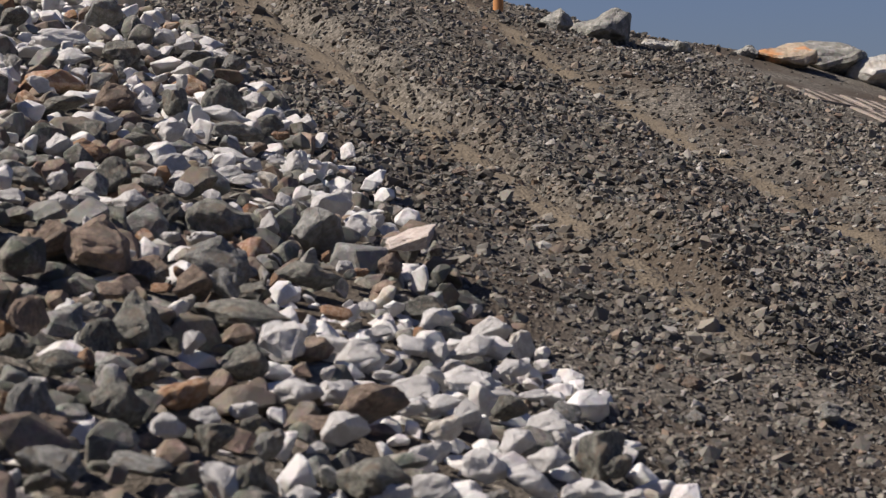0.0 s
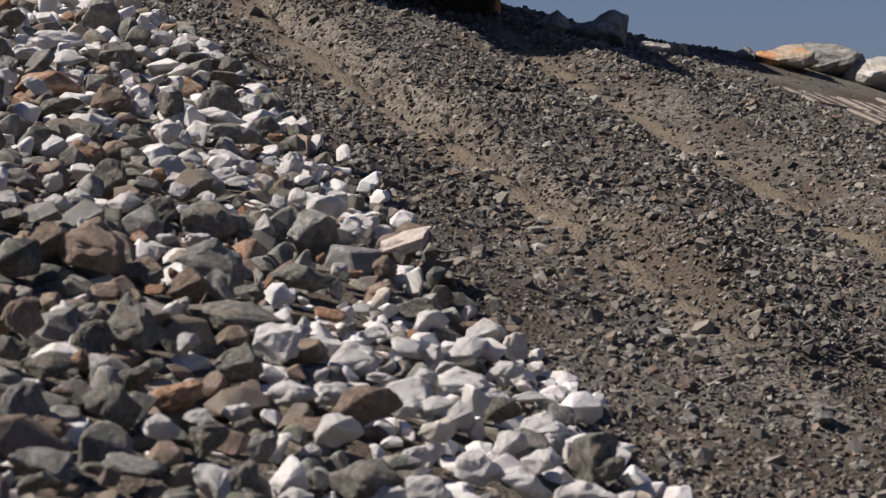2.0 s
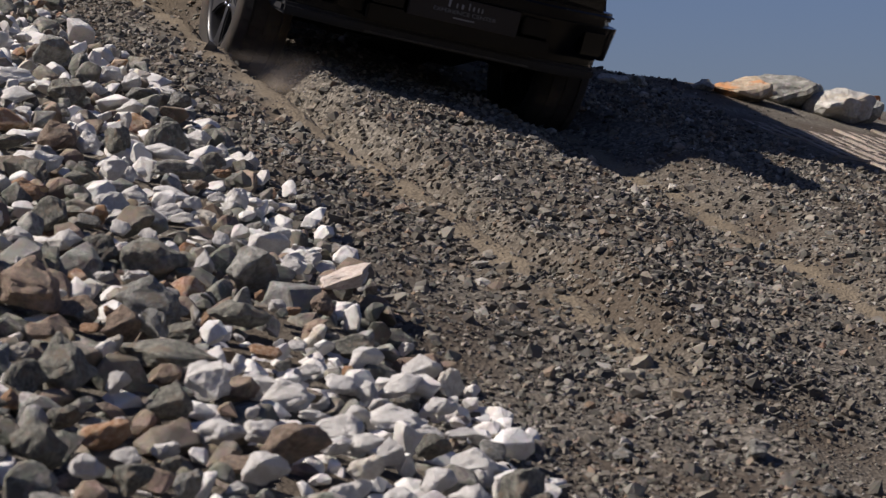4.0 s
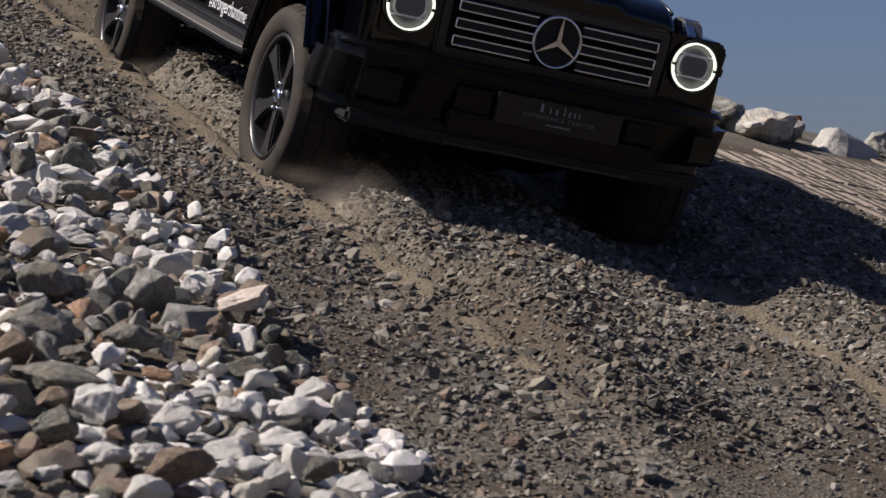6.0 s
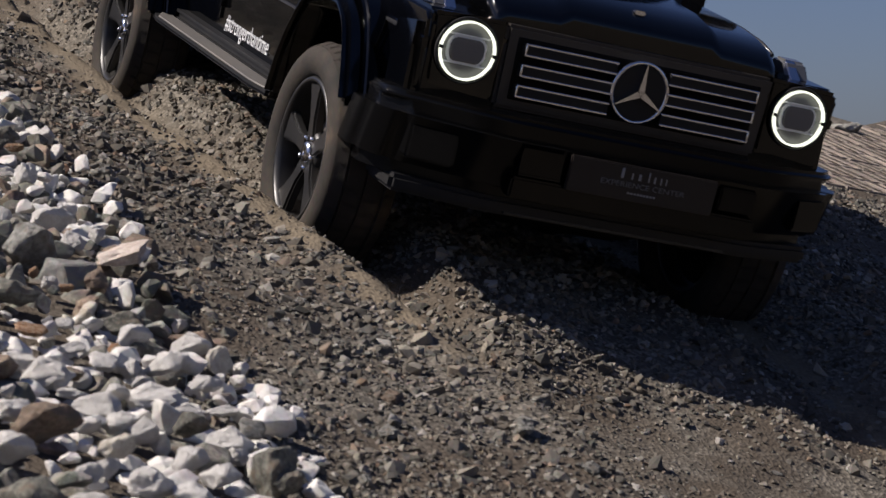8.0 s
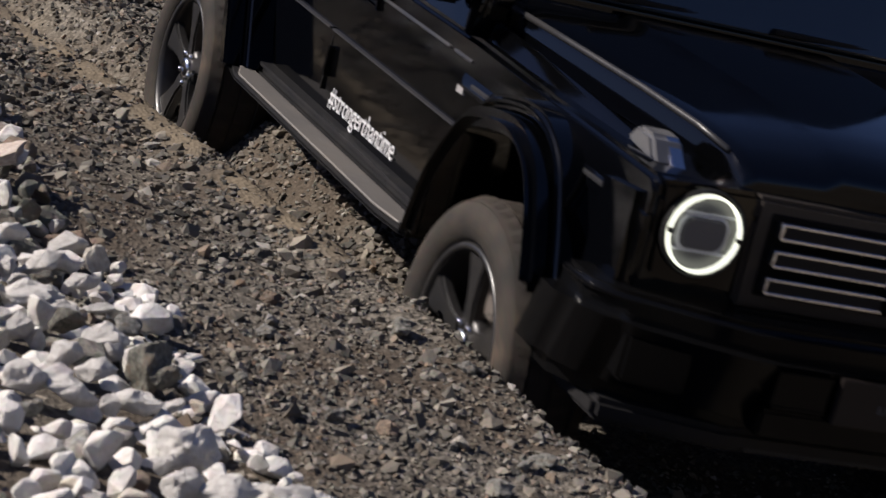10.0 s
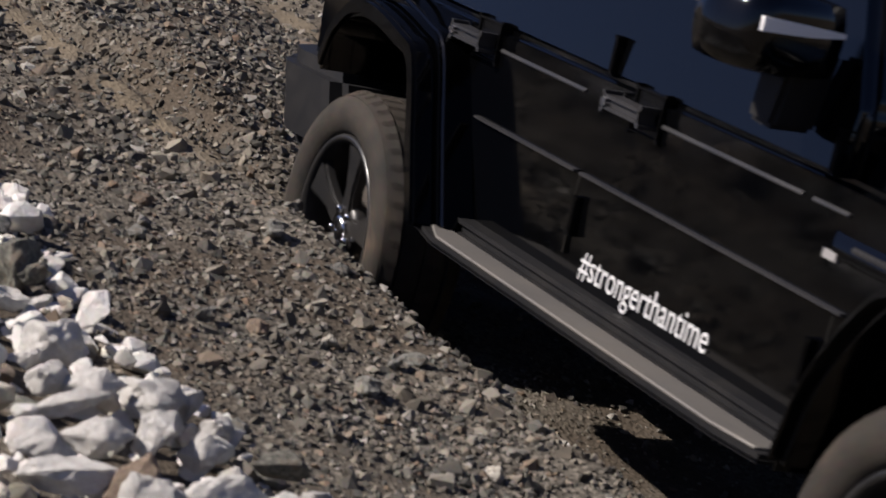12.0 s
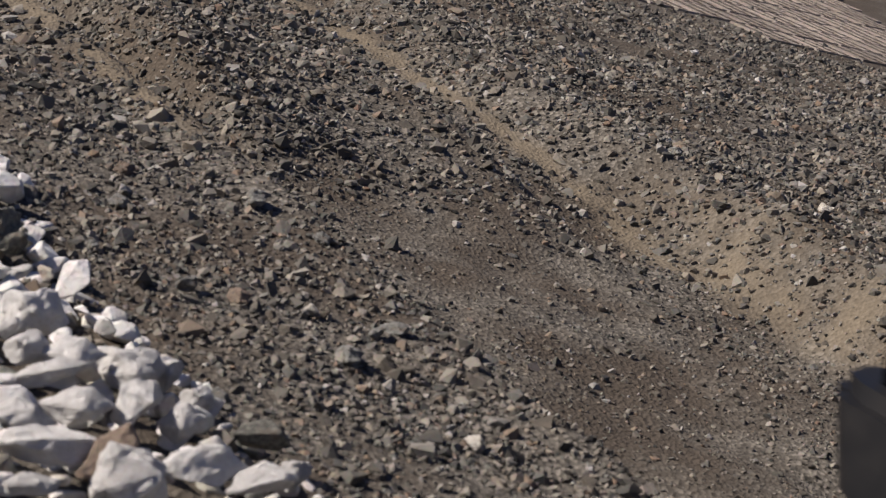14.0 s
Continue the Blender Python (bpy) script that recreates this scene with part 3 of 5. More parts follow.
stone("white", -0.22, 5.14, 0.082, 166, 0.038, (-3, -3), 0.97, 1.18, 6)
stone("brown", -0.15, 5.07, 0.129, 12, 0.039, (-11, -2), 0.93, 1.21, 1)
stone("white", -0.12, 5.41, 0.062, 188, 0.035, (9, -7), 0.76, 1.33, 4)
stone("white", -0.06, 5.34, 0.102, -14, 0.042, (-1, 12), 1.13, 1.06, 4)
stone("brown", -0.71, 4.50, 0.078, 188, 0.035, (-2, 12), 0.81, 1.30, 6)
stone("white", -0.52, 4.63, 0.080, 210, 0.041, (-3, -11), 1.17, 1.03, 4)
stone("white", -0.46, 4.78, 0.055, 177, 0.038, (18, 2), 1.06, 1.12, 1)
stone("green", -0.43, 4.61, 0.085, 185, 0.037, (-4, -4), 0.91, 1.22, 3)
stone("green", -0.38, 4.82, 0.063, 12, 0.038, (-1, -3), 1.03, 1.13, 0)
stone("slate", -0.33, 4.64, 0.089, -1, 0.045, (1, 7), 1.31, 0.93, 5)
stone("brown", -0.25, 4.90, 0.097, 165, 0.036, (8, 9), 0.85, 1.27, 4)
stone("white", -0.20, 4.86, 0.093, -5, 0.042, (-1, 2), 1.13, 1.06, 1)
stone("white", -0.07, 5.18, 0.077, -12, 0.038, (5, 7), 0.95, 1.19, 0)
stone("white", -0.25, 4.74, 0.039, 18, 0.036, (8, -1), 0.89, 1.24, 2)
stone("slate", -0.68, 4.24, 0.113, 13, 0.035, (0, 1), 0.76, 1.33, 3)
stone("slate", -0.54, 4.37, 0.116, 162, 0.032, (9, -4), 0.66, 1.41, 5)
stone("white", -0.72, 4.12, 0.040, -5, 0.041, (2, -5), 1.35, 0.82, 0)
stone("white", -0.40, 4.35, 0.081, 6, 0.040, (-1, 5), 1.09, 1.09, 3)
stone("white", -0.26, 4.45, 0.060, 178, 0.038, (-15, 6), 1.04, 1.13, 5)
stone("green", -0.13, 4.62, 0.116, 172, 0.042, (7, -6), 1.08, 1.10, 5)
stone("green", -0.35, 4.43, 0.094, 4, 0.045, (-8, -8), 1.27, 0.96, 0)
stone("white", -0.04, 4.90, 0.062, 192, 0.037, (-13, 6), 0.95, 1.20, 1)
stone("white", -0.09, 4.59, 0.064, 10, 0.039, (-3, -1), 1.10, 1.08, 6)
stone("white", -0.02, 5.92, 0.083, 3, 0.040, (-12, -10), 1.10, 1.08, 1)
stone("white", 0.08, 6.26, 0.044, 193, 0.037, (-4, -13), 1.05, 1.12, 3)
stone("white", 0.10, 6.03, 0.091, -4, 0.037, (5, -8), 0.89, 1.24, 2)
stone("cream", 0.19, 5.98, 0.084, 197, 0.045, (-10, 3), 1.34, 0.91, 1)
stone("white", -0.01, 5.73, 0.055, 192, 0.043, (-21, -6), 1.35, 0.82, 5)
stone("white", 0.07, 5.82, 0.088, 184, 0.039, (-16, 20), 0.98, 1.17, 5)
stone("green", 0.07, 5.72, 0.058, 174, 0.036, (-6, 9), 0.86, 1.26, 6)
stone("white", 0.02, 5.65, 0.050, -1, 0.037, (-13, -0), 0.99, 1.17, 1)
stone("white", 0.16, 5.75, 0.066, 20, 0.039, (6, -8), 1.06, 1.12, 5)
stone("white", 0.07, 5.54, 0.113, 181, 0.034, (0, 1), 0.73, 1.36, 2)
stone("white", 0.14, 5.52, 0.070, 193, 0.034, (6, -10), 0.68, 1.39, 2)
stone("white", -0.03, 5.48, 0.058, -2, 0.039, (-2, 11), 1.13, 1.06, 1)
stone("white", 0.21, 5.59, 0.064, 15, 0.035, (-11, 2), 0.76, 1.33, 4)
stone("green", 0.14, 5.38, 0.079, 1, 0.041, (1, 6), 1.15, 1.05, 1)
stone("white", 0.04, 5.23, 0.068, 23, 0.040, (-8, -0), 1.14, 1.06, 2)
stone("white", -0.01, 5.26, 0.077, 161, 0.037, (-7, 7), 0.92, 1.21, 5)
stone("cream", 0.00, 5.07, 0.099, -6, 0.039, (-5, -5), 1.00, 1.16, 0)
stone("slate", 0.28, 5.49, 0.087, 184, 0.040, (-2, 1), 1.06, 1.12, 5)
stone("white", 0.21, 5.30, 0.098, -5, 0.038, (14, 5), 0.91, 1.22, 2)
stone("white", 0.15, 5.11, 0.085, 22, 0.041, (-5, -1), 1.13, 1.06, 1)
stone("white", 0.25, 5.24, 0.053, 174, 0.039, (-3, -9), 1.19, 1.02, 6)
stone("green", 0.33, 5.15, 0.126, 186, 0.045, (-2, 3), 1.17, 1.04, 3)
stone("white", 0.08, 4.92, 0.105, 187, 0.044, (5, -7), 1.21, 1.00, 4)
stone("white", -0.01, 4.95, 0.059, 180, 0.038, (13, -0), 1.01, 1.15, 3)
stone("white", 0.22, 5.07, 0.074, 182, 0.041, (5, -5), 1.15, 1.05, 5)
stone("white", 0.17, 4.92, 0.085, 13, 0.038, (13, 21), 0.98, 1.17, 5)
stone("white", -0.02, 4.70, 0.087, 166, 0.037, (-2, -4), 0.91, 1.22, 1)
stone("slate", 0.10, 4.75, 0.064, -5, 0.038, (-1, -1), 1.04, 1.13, 0)
stone("white", 0.30, 4.95, 0.092, -26, 0.037, (-13, -0), 0.91, 1.22, 5)
stone("white", 0.25, 4.88, 0.053, -5, 0.041, (17, 1), 1.29, 0.94, 6)


def scatter_stones():
    r = random.Random(21)
    spots, grid = [], {}
    def free(x, y, size, layer):
        cx, cy = int(x // 0.3), int(y // 0.3)
        for i in range(cx - 1, cx + 2):
            for j in range(cy - 1, cy + 2):
                for (a, b, q, k) in grid.get((i, j), ()):
                    if k == layer and (a - x) ** 2 + (b - y) ** 2 < ((0.4 if layer else 0.33) * (q + size)) ** 2:
                        return False
        return True
    for (a, b, q) in placed:
        grid.setdefault((int(a // 0.3), int(b // 0.3)), []).append((a, b, q, 1))
    for layer, tries in ((0, 12000), (1, 16000)):
        for _ in range(tries):
            y = r.uniform(3.4, 11.8)
            edge = float(stones_edge(y))
            x = edge + 0.07 * float(soft_noise(np.array(0.0), np.array(y), 0.25)) - r.uniform(0, 2.15)
            if x < -0.235 * y - 0.3:
                continue
            size = min(0.2, r.lognormvariate(math.log(0.085 if layer else 0.09), 0.4))
            if x > edge - 0.12:
                size *= 0.8
            if free(x, y, size, layer):
                grid.setdefault((int(x // 0.3), int(y // 0.3)), []).append((x, y, size, layer))
                spots.append((x, y, size, layer))
    return spots, r


spots, srand = scatter_stones()
spots.sort(key=lambda s: -s[3] * 100 + s[1] + 3 * max(0.0, -0.19 * s[1] - s[0]))
rest, singles = [], 0
for x, y, size, layer in spots:
    kind = pick_kind(srand, x, y)
    lift = -0.03 + layer * srand.uniform(0.015, 0.07)
    args = dict(turn=srand.uniform(0, 360), lift=lift, tilt=(srand.gauss(0, 24), srand.gauss(0, 24)), flat=srand.uniform(0.7, 1.15), long=srand.uniform(0.9, 1.3), variant=srand.randrange(7))
    if kind in ("green", "slate", "brown"):
        size = min(size * 1.15, 0.15)
    elif y < 8:
        size = min(size, 0.11)
    if layer == 1 and singles < 95:
        singles += 1
        stone(kind, x, y, size, **args)
    else:
        me = ROUGH_MESHES[kind][args["variant"] % len(ROUGH_MESHES[kind])]
        rest.append((kind, me, pose(x, y, float(height(x, y)) + lift + size * 0.16, *args["tilt"], args["turn"]) @ Matrix.Diagonal((size * args["long"], size, size * args["flat"], 1))))
V, Fc, slots, base = [], [], [], 0
names = list(KINDS)
for kind, me, m in rest:
    v = np.empty(len(me.vertices) * 3, np.float32)
    me.vertices.foreach_get("co", v)
    fc = np.empty(len(me.polygons) * 3, np.int32)
    me.polygons.foreach_get("vertices", fc)
    V.append(v.reshape(-1, 3) @ np.array(m.to_3x3()).T + np.array(m.translation))
    Fc.append(fc.reshape(-1, 3) + base)
    slots.append(np.full(len(fc) // 3, names.index(kind), np.int32))
    base += len(v) // 3
me = mesh_of("buried_rubble", np.concatenate(V), np.concatenate(Fc), KINDS[names[0]][0])
for k in names[1:]:
    me.materials.append(KINDS[k][0])
me.polygons.foreach_set("material_index", np.concatenate(slots))
tagged(new("buried_rubble", me), "bank of white, grey and brown rubble stones under the top layer", "rubble", kind="stuff")


# ---- gravel ----
def gravel_sheet(seed, count, median, spread, low, high, bare, name, label, near=3.4, far=15.7, lean=1.25):
    """Loose angular gravel strewn over the track, as one heap of separate chips."""
    rs = np.random.RandomState(seed)
    y = near + (far - near) * rs.rand(count) ** lean
    left = np.maximum(stones_edge(y) - 0.22, -0.2 * y - 0.1)
    right = np.minimum(0.8 + 0.36 * y, 5.8)
    x = left + (right - left) * rs.rand(count)
    s = np.clip(np.exp(np.log(median) + spread * rs.randn(count)), low, high)
    keep = rs.rand(count) > min(1.0, bare + 0.12) * sand_share(x, y)
    d = x - track_x(y)
    road = step(8.2 - y, 0, 1.3) * step(d, -0.1, 0.05) * (1 - step(d, 1.7, 2.0))
    keep &= rs.rand(count) > 0.9 * road * (s > 1.15 * median)
    keep &= rs.rand(count) < 0.72 + 0.5 * soft_noise(x, y, 0.5, 4.4)
    keep &= (y < crest_y(x) + 0.2)
    keep &= rs.rand(count) > (0.5 if median > 0.02 else 0.25) * (1 - step(y, 5.6, 7.6))
    paved = step(y - (13.0 + 1.4 * np.clip(2.5 - x, 0, 1.8)), -0.1, 0.5)
    keep &= rs.rand(count) > 0.95 * paved * step(x, 1.3, 2.0)
    x, y, s = x[keep], y[keep], s[keep]
    n = len(x)
    z = height(x, y) + s * 0.06
    shapes = []
    r = random.Random(seed)
    for k in range(14):
        bm = bmesh.new()
        for _ in range(11 if median < 0.03 else 13):
            v = Vector((r.gauss(0, 1), r.gauss(0, 1), r.gauss(0, 1))).normalized() * r.uniform(0.4, 0.56)
            bm.verts.new((v.x * 1.15, v.y, v.z * r.uniform(0.75, 0.95)))
        res = bmesh.ops.convex_hull(bm, input=bm.verts)
        bmesh.ops.delete(bm, geom=[g for g in res["geom_interior"] if isinstance(g, bmesh.types.BMVert)], context="VERTS")
        bmesh.ops.triangulate(bm, faces=bm.faces[:])
        bmesh.ops.recalc_face_normals(bm, faces=bm.faces)
        bm.verts.index_update()
        shapes.append((np.array([v.co for v in bm.verts]), np.array([[v.index for v in f.verts] for f in bm.faces])))
        bm.free()
    which = rs.randint(0, len(shapes), n)
    a, t1, t2 = rs.rand(n) * 6.283, rs.randn(n) * 0.4, rs.randn(n) * 0.4
    V, Fc, base = [], [], 0
    for k, (sv, sf) in enumerate(shapes):
        i = np.where(which == k)[0]
        ca, sa, c1, s1, c2, s2 = (q[i][:, None] for q in (np.cos(a), np.sin(a), np.cos(t1), np.sin(t1), np.cos(t2), np.sin(t2)))
        p = sv[None] * s[i][:, None, None] * np.stack([np.ones(len(i)), np.ones(len(i)), 0.7 + 0.5 * rs.rand(len(i))], -1)[:, None, :]
        px, py, pz = p[..., 0], p[..., 1], p[..., 2]
        py, pz = c1 * py - s1 * pz, s1 * py + c1 * pz
        px, pz = c2 * px + s2 * pz, -s2 * px + c2 * pz
        px, py = ca * px - sa * py, sa * px + ca * py
        V.append(np.stack([px + x[i][:, None], py + y[i][:, None], pz + z[i][:, None]], -1).reshape(-1, 3))
        Fc.append((sf[None] + (base + np.arange(len(i)) * len(sv))[:, None, None]).reshape(-1, 3))
        base += len(i) * len(sv)
    ob = new(name, mesh_of(name, np.concatenate(V), np.concatenate(Fc), GRAVEL))
    tagged(ob, label, "gravel", kind="stuff")


gravel_sheet(31, 150000, 0.0138, 0.4, 0.007, 0.036, 0.75, "fine_gravel", "fine grey and brown angular gravel on the slope")
gravel_sheet(32, 21000, 0.029, 0.4, 0.017, 0.075, 0.85, "coarse_gravel", "coarse grey angular gravel chips strewn over the slope")
gravel_sheet(33, 34000, 0.025, 0.36, 0.014, 0.065, 1.0, "slope_gravel", "grey angular gravel chips on the upper slope", 7.6, 15.0, 1.0)


def loose(kind, x, y, size, turn, variant):
    """A single larger stone lying on the gravel track."""
    ob = new("loose_stone", STONE_MESHES[kind][variant % len(STONE_MESHES[kind])])
    ob.matrix_basis = pose(x, y, float(height(x, y)) + size * 0.2, (variant * 37) % 30 - 15, (variant * 23) % 24 - 12, turn) @ Matrix.Diagonal((size * 1.1, size, size * 0.8, 1))
    return tagged(ob, KINDS[kind][1].split(" rubble")[0] + " stone lying loose on the gravel track", "stone", "loose stones on the track")


loose("slate", 1.03, 6.48, 0.098, 0, 0)
loose("cream", 1.25, 11.02, 0.077, 73, 1)
loose("brown", 0.63, 6.17, 0.062, 146, 2)
loose("slate", -0.24, 8.06, 0.072, 219, 3)
loose("slate", -0.03, 8.13, 0.045, 292, 4)
loose("slate", 0.60, 9.18, 0.052, 5, 5)
loose("brown", -0.35, 9.23, 0.059, 78, 6)
loose("slate", -0.35, 8.83, 0.056, 151, 7)
loose("slate", 0.57, 8.13, 0.049, 224, 8)
loose("slate", -0.27, 8.07, 0.064, 297, 9)
loose("brown", 0.05, 8.28, 0.058, 10, 10)
loose("slate", 0.95, 6.11, 0.094, 83, 11)
loose("slate", 0.61, 5.88, 0.058, 156, 12)
loose("slate", 0.74, 5.30, 0.066, 229, 13)
loose("cream", 1.01, 5.34, 0.045, 302, 14)
loose("slate", 1.16, 5.31, 0.061, 15, 15)
loose("slate", 1.07, 5.08, 0.079, 88, 16)
loose("slate", 0.77, 4.65, 0.050, 161, 17)
loose("slate", 0.85, 4.43, 0.051, 234, 18)
loose("cream", 1.29, 4.73, 0.055, 307, 19)
loose("slate", 0.79, 4.08, 0.069, 20, 20)
loose("brown", 0.85, 5.29, 0.066, 93, 21)
loose("slate", 1.11, 5.90, 0.049, 166, 22)
loose("slate", 1.29, 7.35, 0.039, 239, 23)
loose("cream", 2.14, 10.40, 0.064, 312, 24)
loose("slate", 2.86, 8.76, 0.070, 25, 25)
loose("cream", 3.26, 8.59, 0.069, 98, 26)
loose("white", 3.54, 11.60, 0.053, 171, 27)
loose("cream", 0.94, 6.12, 0.050, 244, 28)
loose("slate", 1.21, 5.37, 0.067, 317, 29)
loose("slate", 1.25, 4.82, 0.041, 30, 30)
loose("slate", 0.53, 5.49, 0.045, 103, 31)
loose("slate", 0.40, 7.06, 0.043, 176, 32)
loose("slate", 1.00, 5.31, 0.033, 249, 33)
loose("slate", 0.61, 7.81, 0.054, 322, 34)
loose("slate", 2.65, 8.69, 0.061, 35, 35)
loose("slate", 2.66, 8.51, 0.061, 108, 36)
loose("cream", 2.73, 8.91, 0.053, 181, 37)


# ---- boulders and posts along the crest ----
def boulder(seed, mat, x, y, size, turn=0.0, flat=0.8, long=1.2, sink=0.1, label="", tilt=(0, 0)):
    ob = new("boulder", rock_mesh("boulder", seed, mat, 19, flat, long, 0.03, 4, 0.06))
    ob.matrix_basis = pose(x, y, float(height(x, y)) + size * (0.45 * flat - sink), tilt[0], tilt[1], turn) @ Matrix.Diagonal((size, size, size, 1))
    return tagged(ob, label, "boulder", "boulders along the crest")


boulder(1, BOULDER, 0.65, 13.87, 0.197, 40, 0.91, 1.0, 0.13, "small grey boulder on the crest")
boulder(2, BOULDER, 0.91, 14.20, 0.449, 80, 0.55, 1.0, 0.13, "rounded grey-green boulder on the crest")
boulder(3, PALE, 1.25, 14.47, 0.240, 120, 0.38, 1.0, 0.13, "flat whitish boulder half buried on the crest")
boulder(4, BOULDER, 1.42, 14.69, 0.214, 160, 0.48, 1.0, 0.13, "low dark boulder half buried on the crest")
boulder(5, BOULDER, 1.90, 15.36, 0.187, 200, 0.52, 1.0, 0.13, "small grey boulder at the road edge")
boulder(6, OCHRE, 2.16, 15.45, 0.491, 240, 0.59, 1.0, 0.2, "orange and grey boulder at the road edge")
boulder(7, BOULDER, 2.51, 15.87, 0.627, 280, 0.55, 1.0, 0.13, "large grey boulder with cracked faces")
boulder(8, PALE, 2.78, 15.72, 0.529, 320, 0.56, 1.0, 0.13, "pale grey-white boulder with cracked faces")
boulder(9, BOULDER, 2.98, 15.95, 0.376, 0, 0.67, 1.0, 0.13, "dark grey boulder next to a rusty post")
boulder(10, PALE, 3.50, 16.22, 0.673, 40, 0.43, 1.0, 0.13, "sandy boulder with a dark broken end")
boulder(11, BOULDER, 3.76, 16.61, 0.220, 80, 0.99, 1.0, 0.13, "grey-brown boulder at the road edge")
boulder(12, BOULDER, 4.08, 16.27, 0.283, 120, 0.41, 1.0, 0.13, "low flat boulder at the road edge")


def post(x, y, radius, tall, lean, mat, label):
    bm = bmesh.new()
    bmesh.ops.create_cone(bm, cap_ends=True, segments=20, radius1=radius, radius2=radius * 0.97, depth=tall + 0.3)
    bmesh.ops.bevel(bm, geom=[e for e in bm.edges if abs(e.verts[0].co.z - e.verts[1].co.z) < 1e-4], offset=0.006, segments=2, affect="EDGES")
    me = bpy.data.meshes.new("post")
    bm.to_mesh(me)
    bm.free()
    me.materials.append(mat)
    ob = new("post", me)
    ob.matrix_basis = pose(x, y, float(height(x, y)) + tall / 2 - 0.15, lean, 0, 0)
    return tagged(ob, label, "post")


post(0.325, 14.2, 0.03, 1.0, 0, RUSTPOST, "orange wooden marker post standing on the crest")
post(3.18, 16.45, 0.036, 0.15, 0, RUSTIRON, "short rusty iron pipe post behind boulders")


# ---- grid pavers of the side road ----
def make_pavers():
    road = new("paved_road")
    tagged(road, "concrete grid pavers filled with soil, half buried", "paving", kind="structure")
    L, W, tall = 0.356, 0.374, 0.07
    V, Fc = [], []
    def bar(x0, x1, y0, y1, tall):
        b = len(V)
        V.extend([(x0, y0, 0), (x1, y0, 0), (x1, y1, 0), (x0, y1, 0), (x0 + .006, y0 + .006, tall), (x1 - .006, y0 + .006, tall), (x1 - .006, y1 - .006, tall), (x0 + .006, y1 - .006, tall)])
        Fc.extend([(b + 4, b + 5, b + 6, b + 7), (b, b + 1, b + 5, b + 4), (b + 1, b + 2, b + 6, b + 5), (b + 2, b + 3, b + 7, b + 6), (b + 3, b, b + 4, b + 7)])
    for k in range(4):
        q = k * (W - 0.02) / 3
        bar(0, L, q, q + 0.02, tall - 0.001)
    for k in range(4):
        q = k * (L - 0.042) / 3
        bar(q, q + 0.042, 0.004, W - 0.004, tall)
    b = len(V)
    V.extend([(0.01, 0.01, tall - 0.004), (L - 0.01, 0.01, tall - 0.004), (L - 0.01, W - 0.01, tall - 0.003), (0.01, W - 0.01, tall - 0.003)])
    Fc.append((b, b + 1, b + 2, b + 3))
    me = mesh_of("paver", V, Fc, CONCRETE)
    me.materials.append(SOIL)
    me.polygons[len(me.polygons) - 1].material_index = 1
    r = random.Random(8)
    k = 0
    for j in range(-4, 24):
        for i in range(-4, 18):
            u, v = i * (L + 0.006) + (j % 2) * 0.178, j * (W + 0.006)
            x, y = 1.42 + u * 0.906 - v * 0.423, 11.84 + v * 0.906 + u * 0.423
            if y < 12.95 + 1.4 * max(0, 2.5 - x) + 0.2 * r.random() or y > 13.25 + 1.3 * max(0, x - 1.7) + 0.15 * r.random() or y > float(crest_y(x)) - 0.2 or x > 6.0 or k > 298:
                continue
            c, q = math.cos(radians(25 + r.gauss(0, 0.3))), math.sin(radians(25))
            at = [[float(height(x + c * a - q * b, y + q * a + c * b)) for b in (0, W)] for a in (0, L)]
            gu, gv = (at[1][0] + at[1][1] - at[0][0] - at[0][1]) / (2 * L), (at[0][1] + at[1][1] - at[0][0] - at[1][0]) / (2 * W)
            z = (at[0][0] * 3 + at[1][0] + at[0][1] - at[1][1]) / 4
            ux = Vector((c, q, gu + r.gauss(0, 0.004))).normalized()
            uy = (Vector((-q, c, gv + r.gauss(0, 0.004)))).normalized()
            uz = ux.cross(uy).normalized()
            uy = uz.cross(ux)
            m = Matrix((ux, uy, uz)).transposed().to_4x4()
            m.translation = (x, y, z - 0.06 + r.uniform(-0.002, 0.002))
            ob = new("paver", me)
            ob.parent = road
            ob.matrix_basis = m
            k += 1


make_pavers()


# ---- car ----
def part(name, bm, mat, parent, label="", smooth=False, m=None):
    """Links a bmesh as one mesh object under a thing or under a part."""
    bmesh.ops.recalc_face_normals(bm, faces=bm.faces)
    me = bpy.data.meshes.new(name)
    bm.to_mesh(me)
    bm.free()
    me.materials.append(mat)
    me.polygons.foreach_set("use_smooth", [True] * len(me.polygons))
    ob = new(name, me)
    ob.parent = parent
    if not smooth:
        me.set_sharp_from_angle(angle=radians(40))
        flat_faces = ob.modifiers.new("even_shading", "WEIGHTED_NORMAL")
        flat_faces.keep_sharp = True
    if m is not None:
        ob.matrix_basis = m
    return tagged(ob, label)


def soften(bm, width, segments=2, angle=25):
    edges = [e for e in bm.edges if len(e.link_faces) == 2 and e.calc_face_angle(0) > radians(angle)]
    bmesh.ops.bevel(bm, geom=edges, offset=width, segments=segments, affect="EDGES", clamp_overlap=True)


def box(x0, x1, y0, y1, z0, z1, width=0.0, segments=2, bm=None):
    bm = bm or bmesh.new()
    made = bmesh.ops.create_cube(bm, size=1)["verts"]
    for v in made:
        v.co = Vector((x0 if v.co.x < 0 else x1, y0 if v.co.y < 0 else y1, z0 if v.co.z < 0 else z1))
    if width:
        soften(bm, width, segments)
    return bm


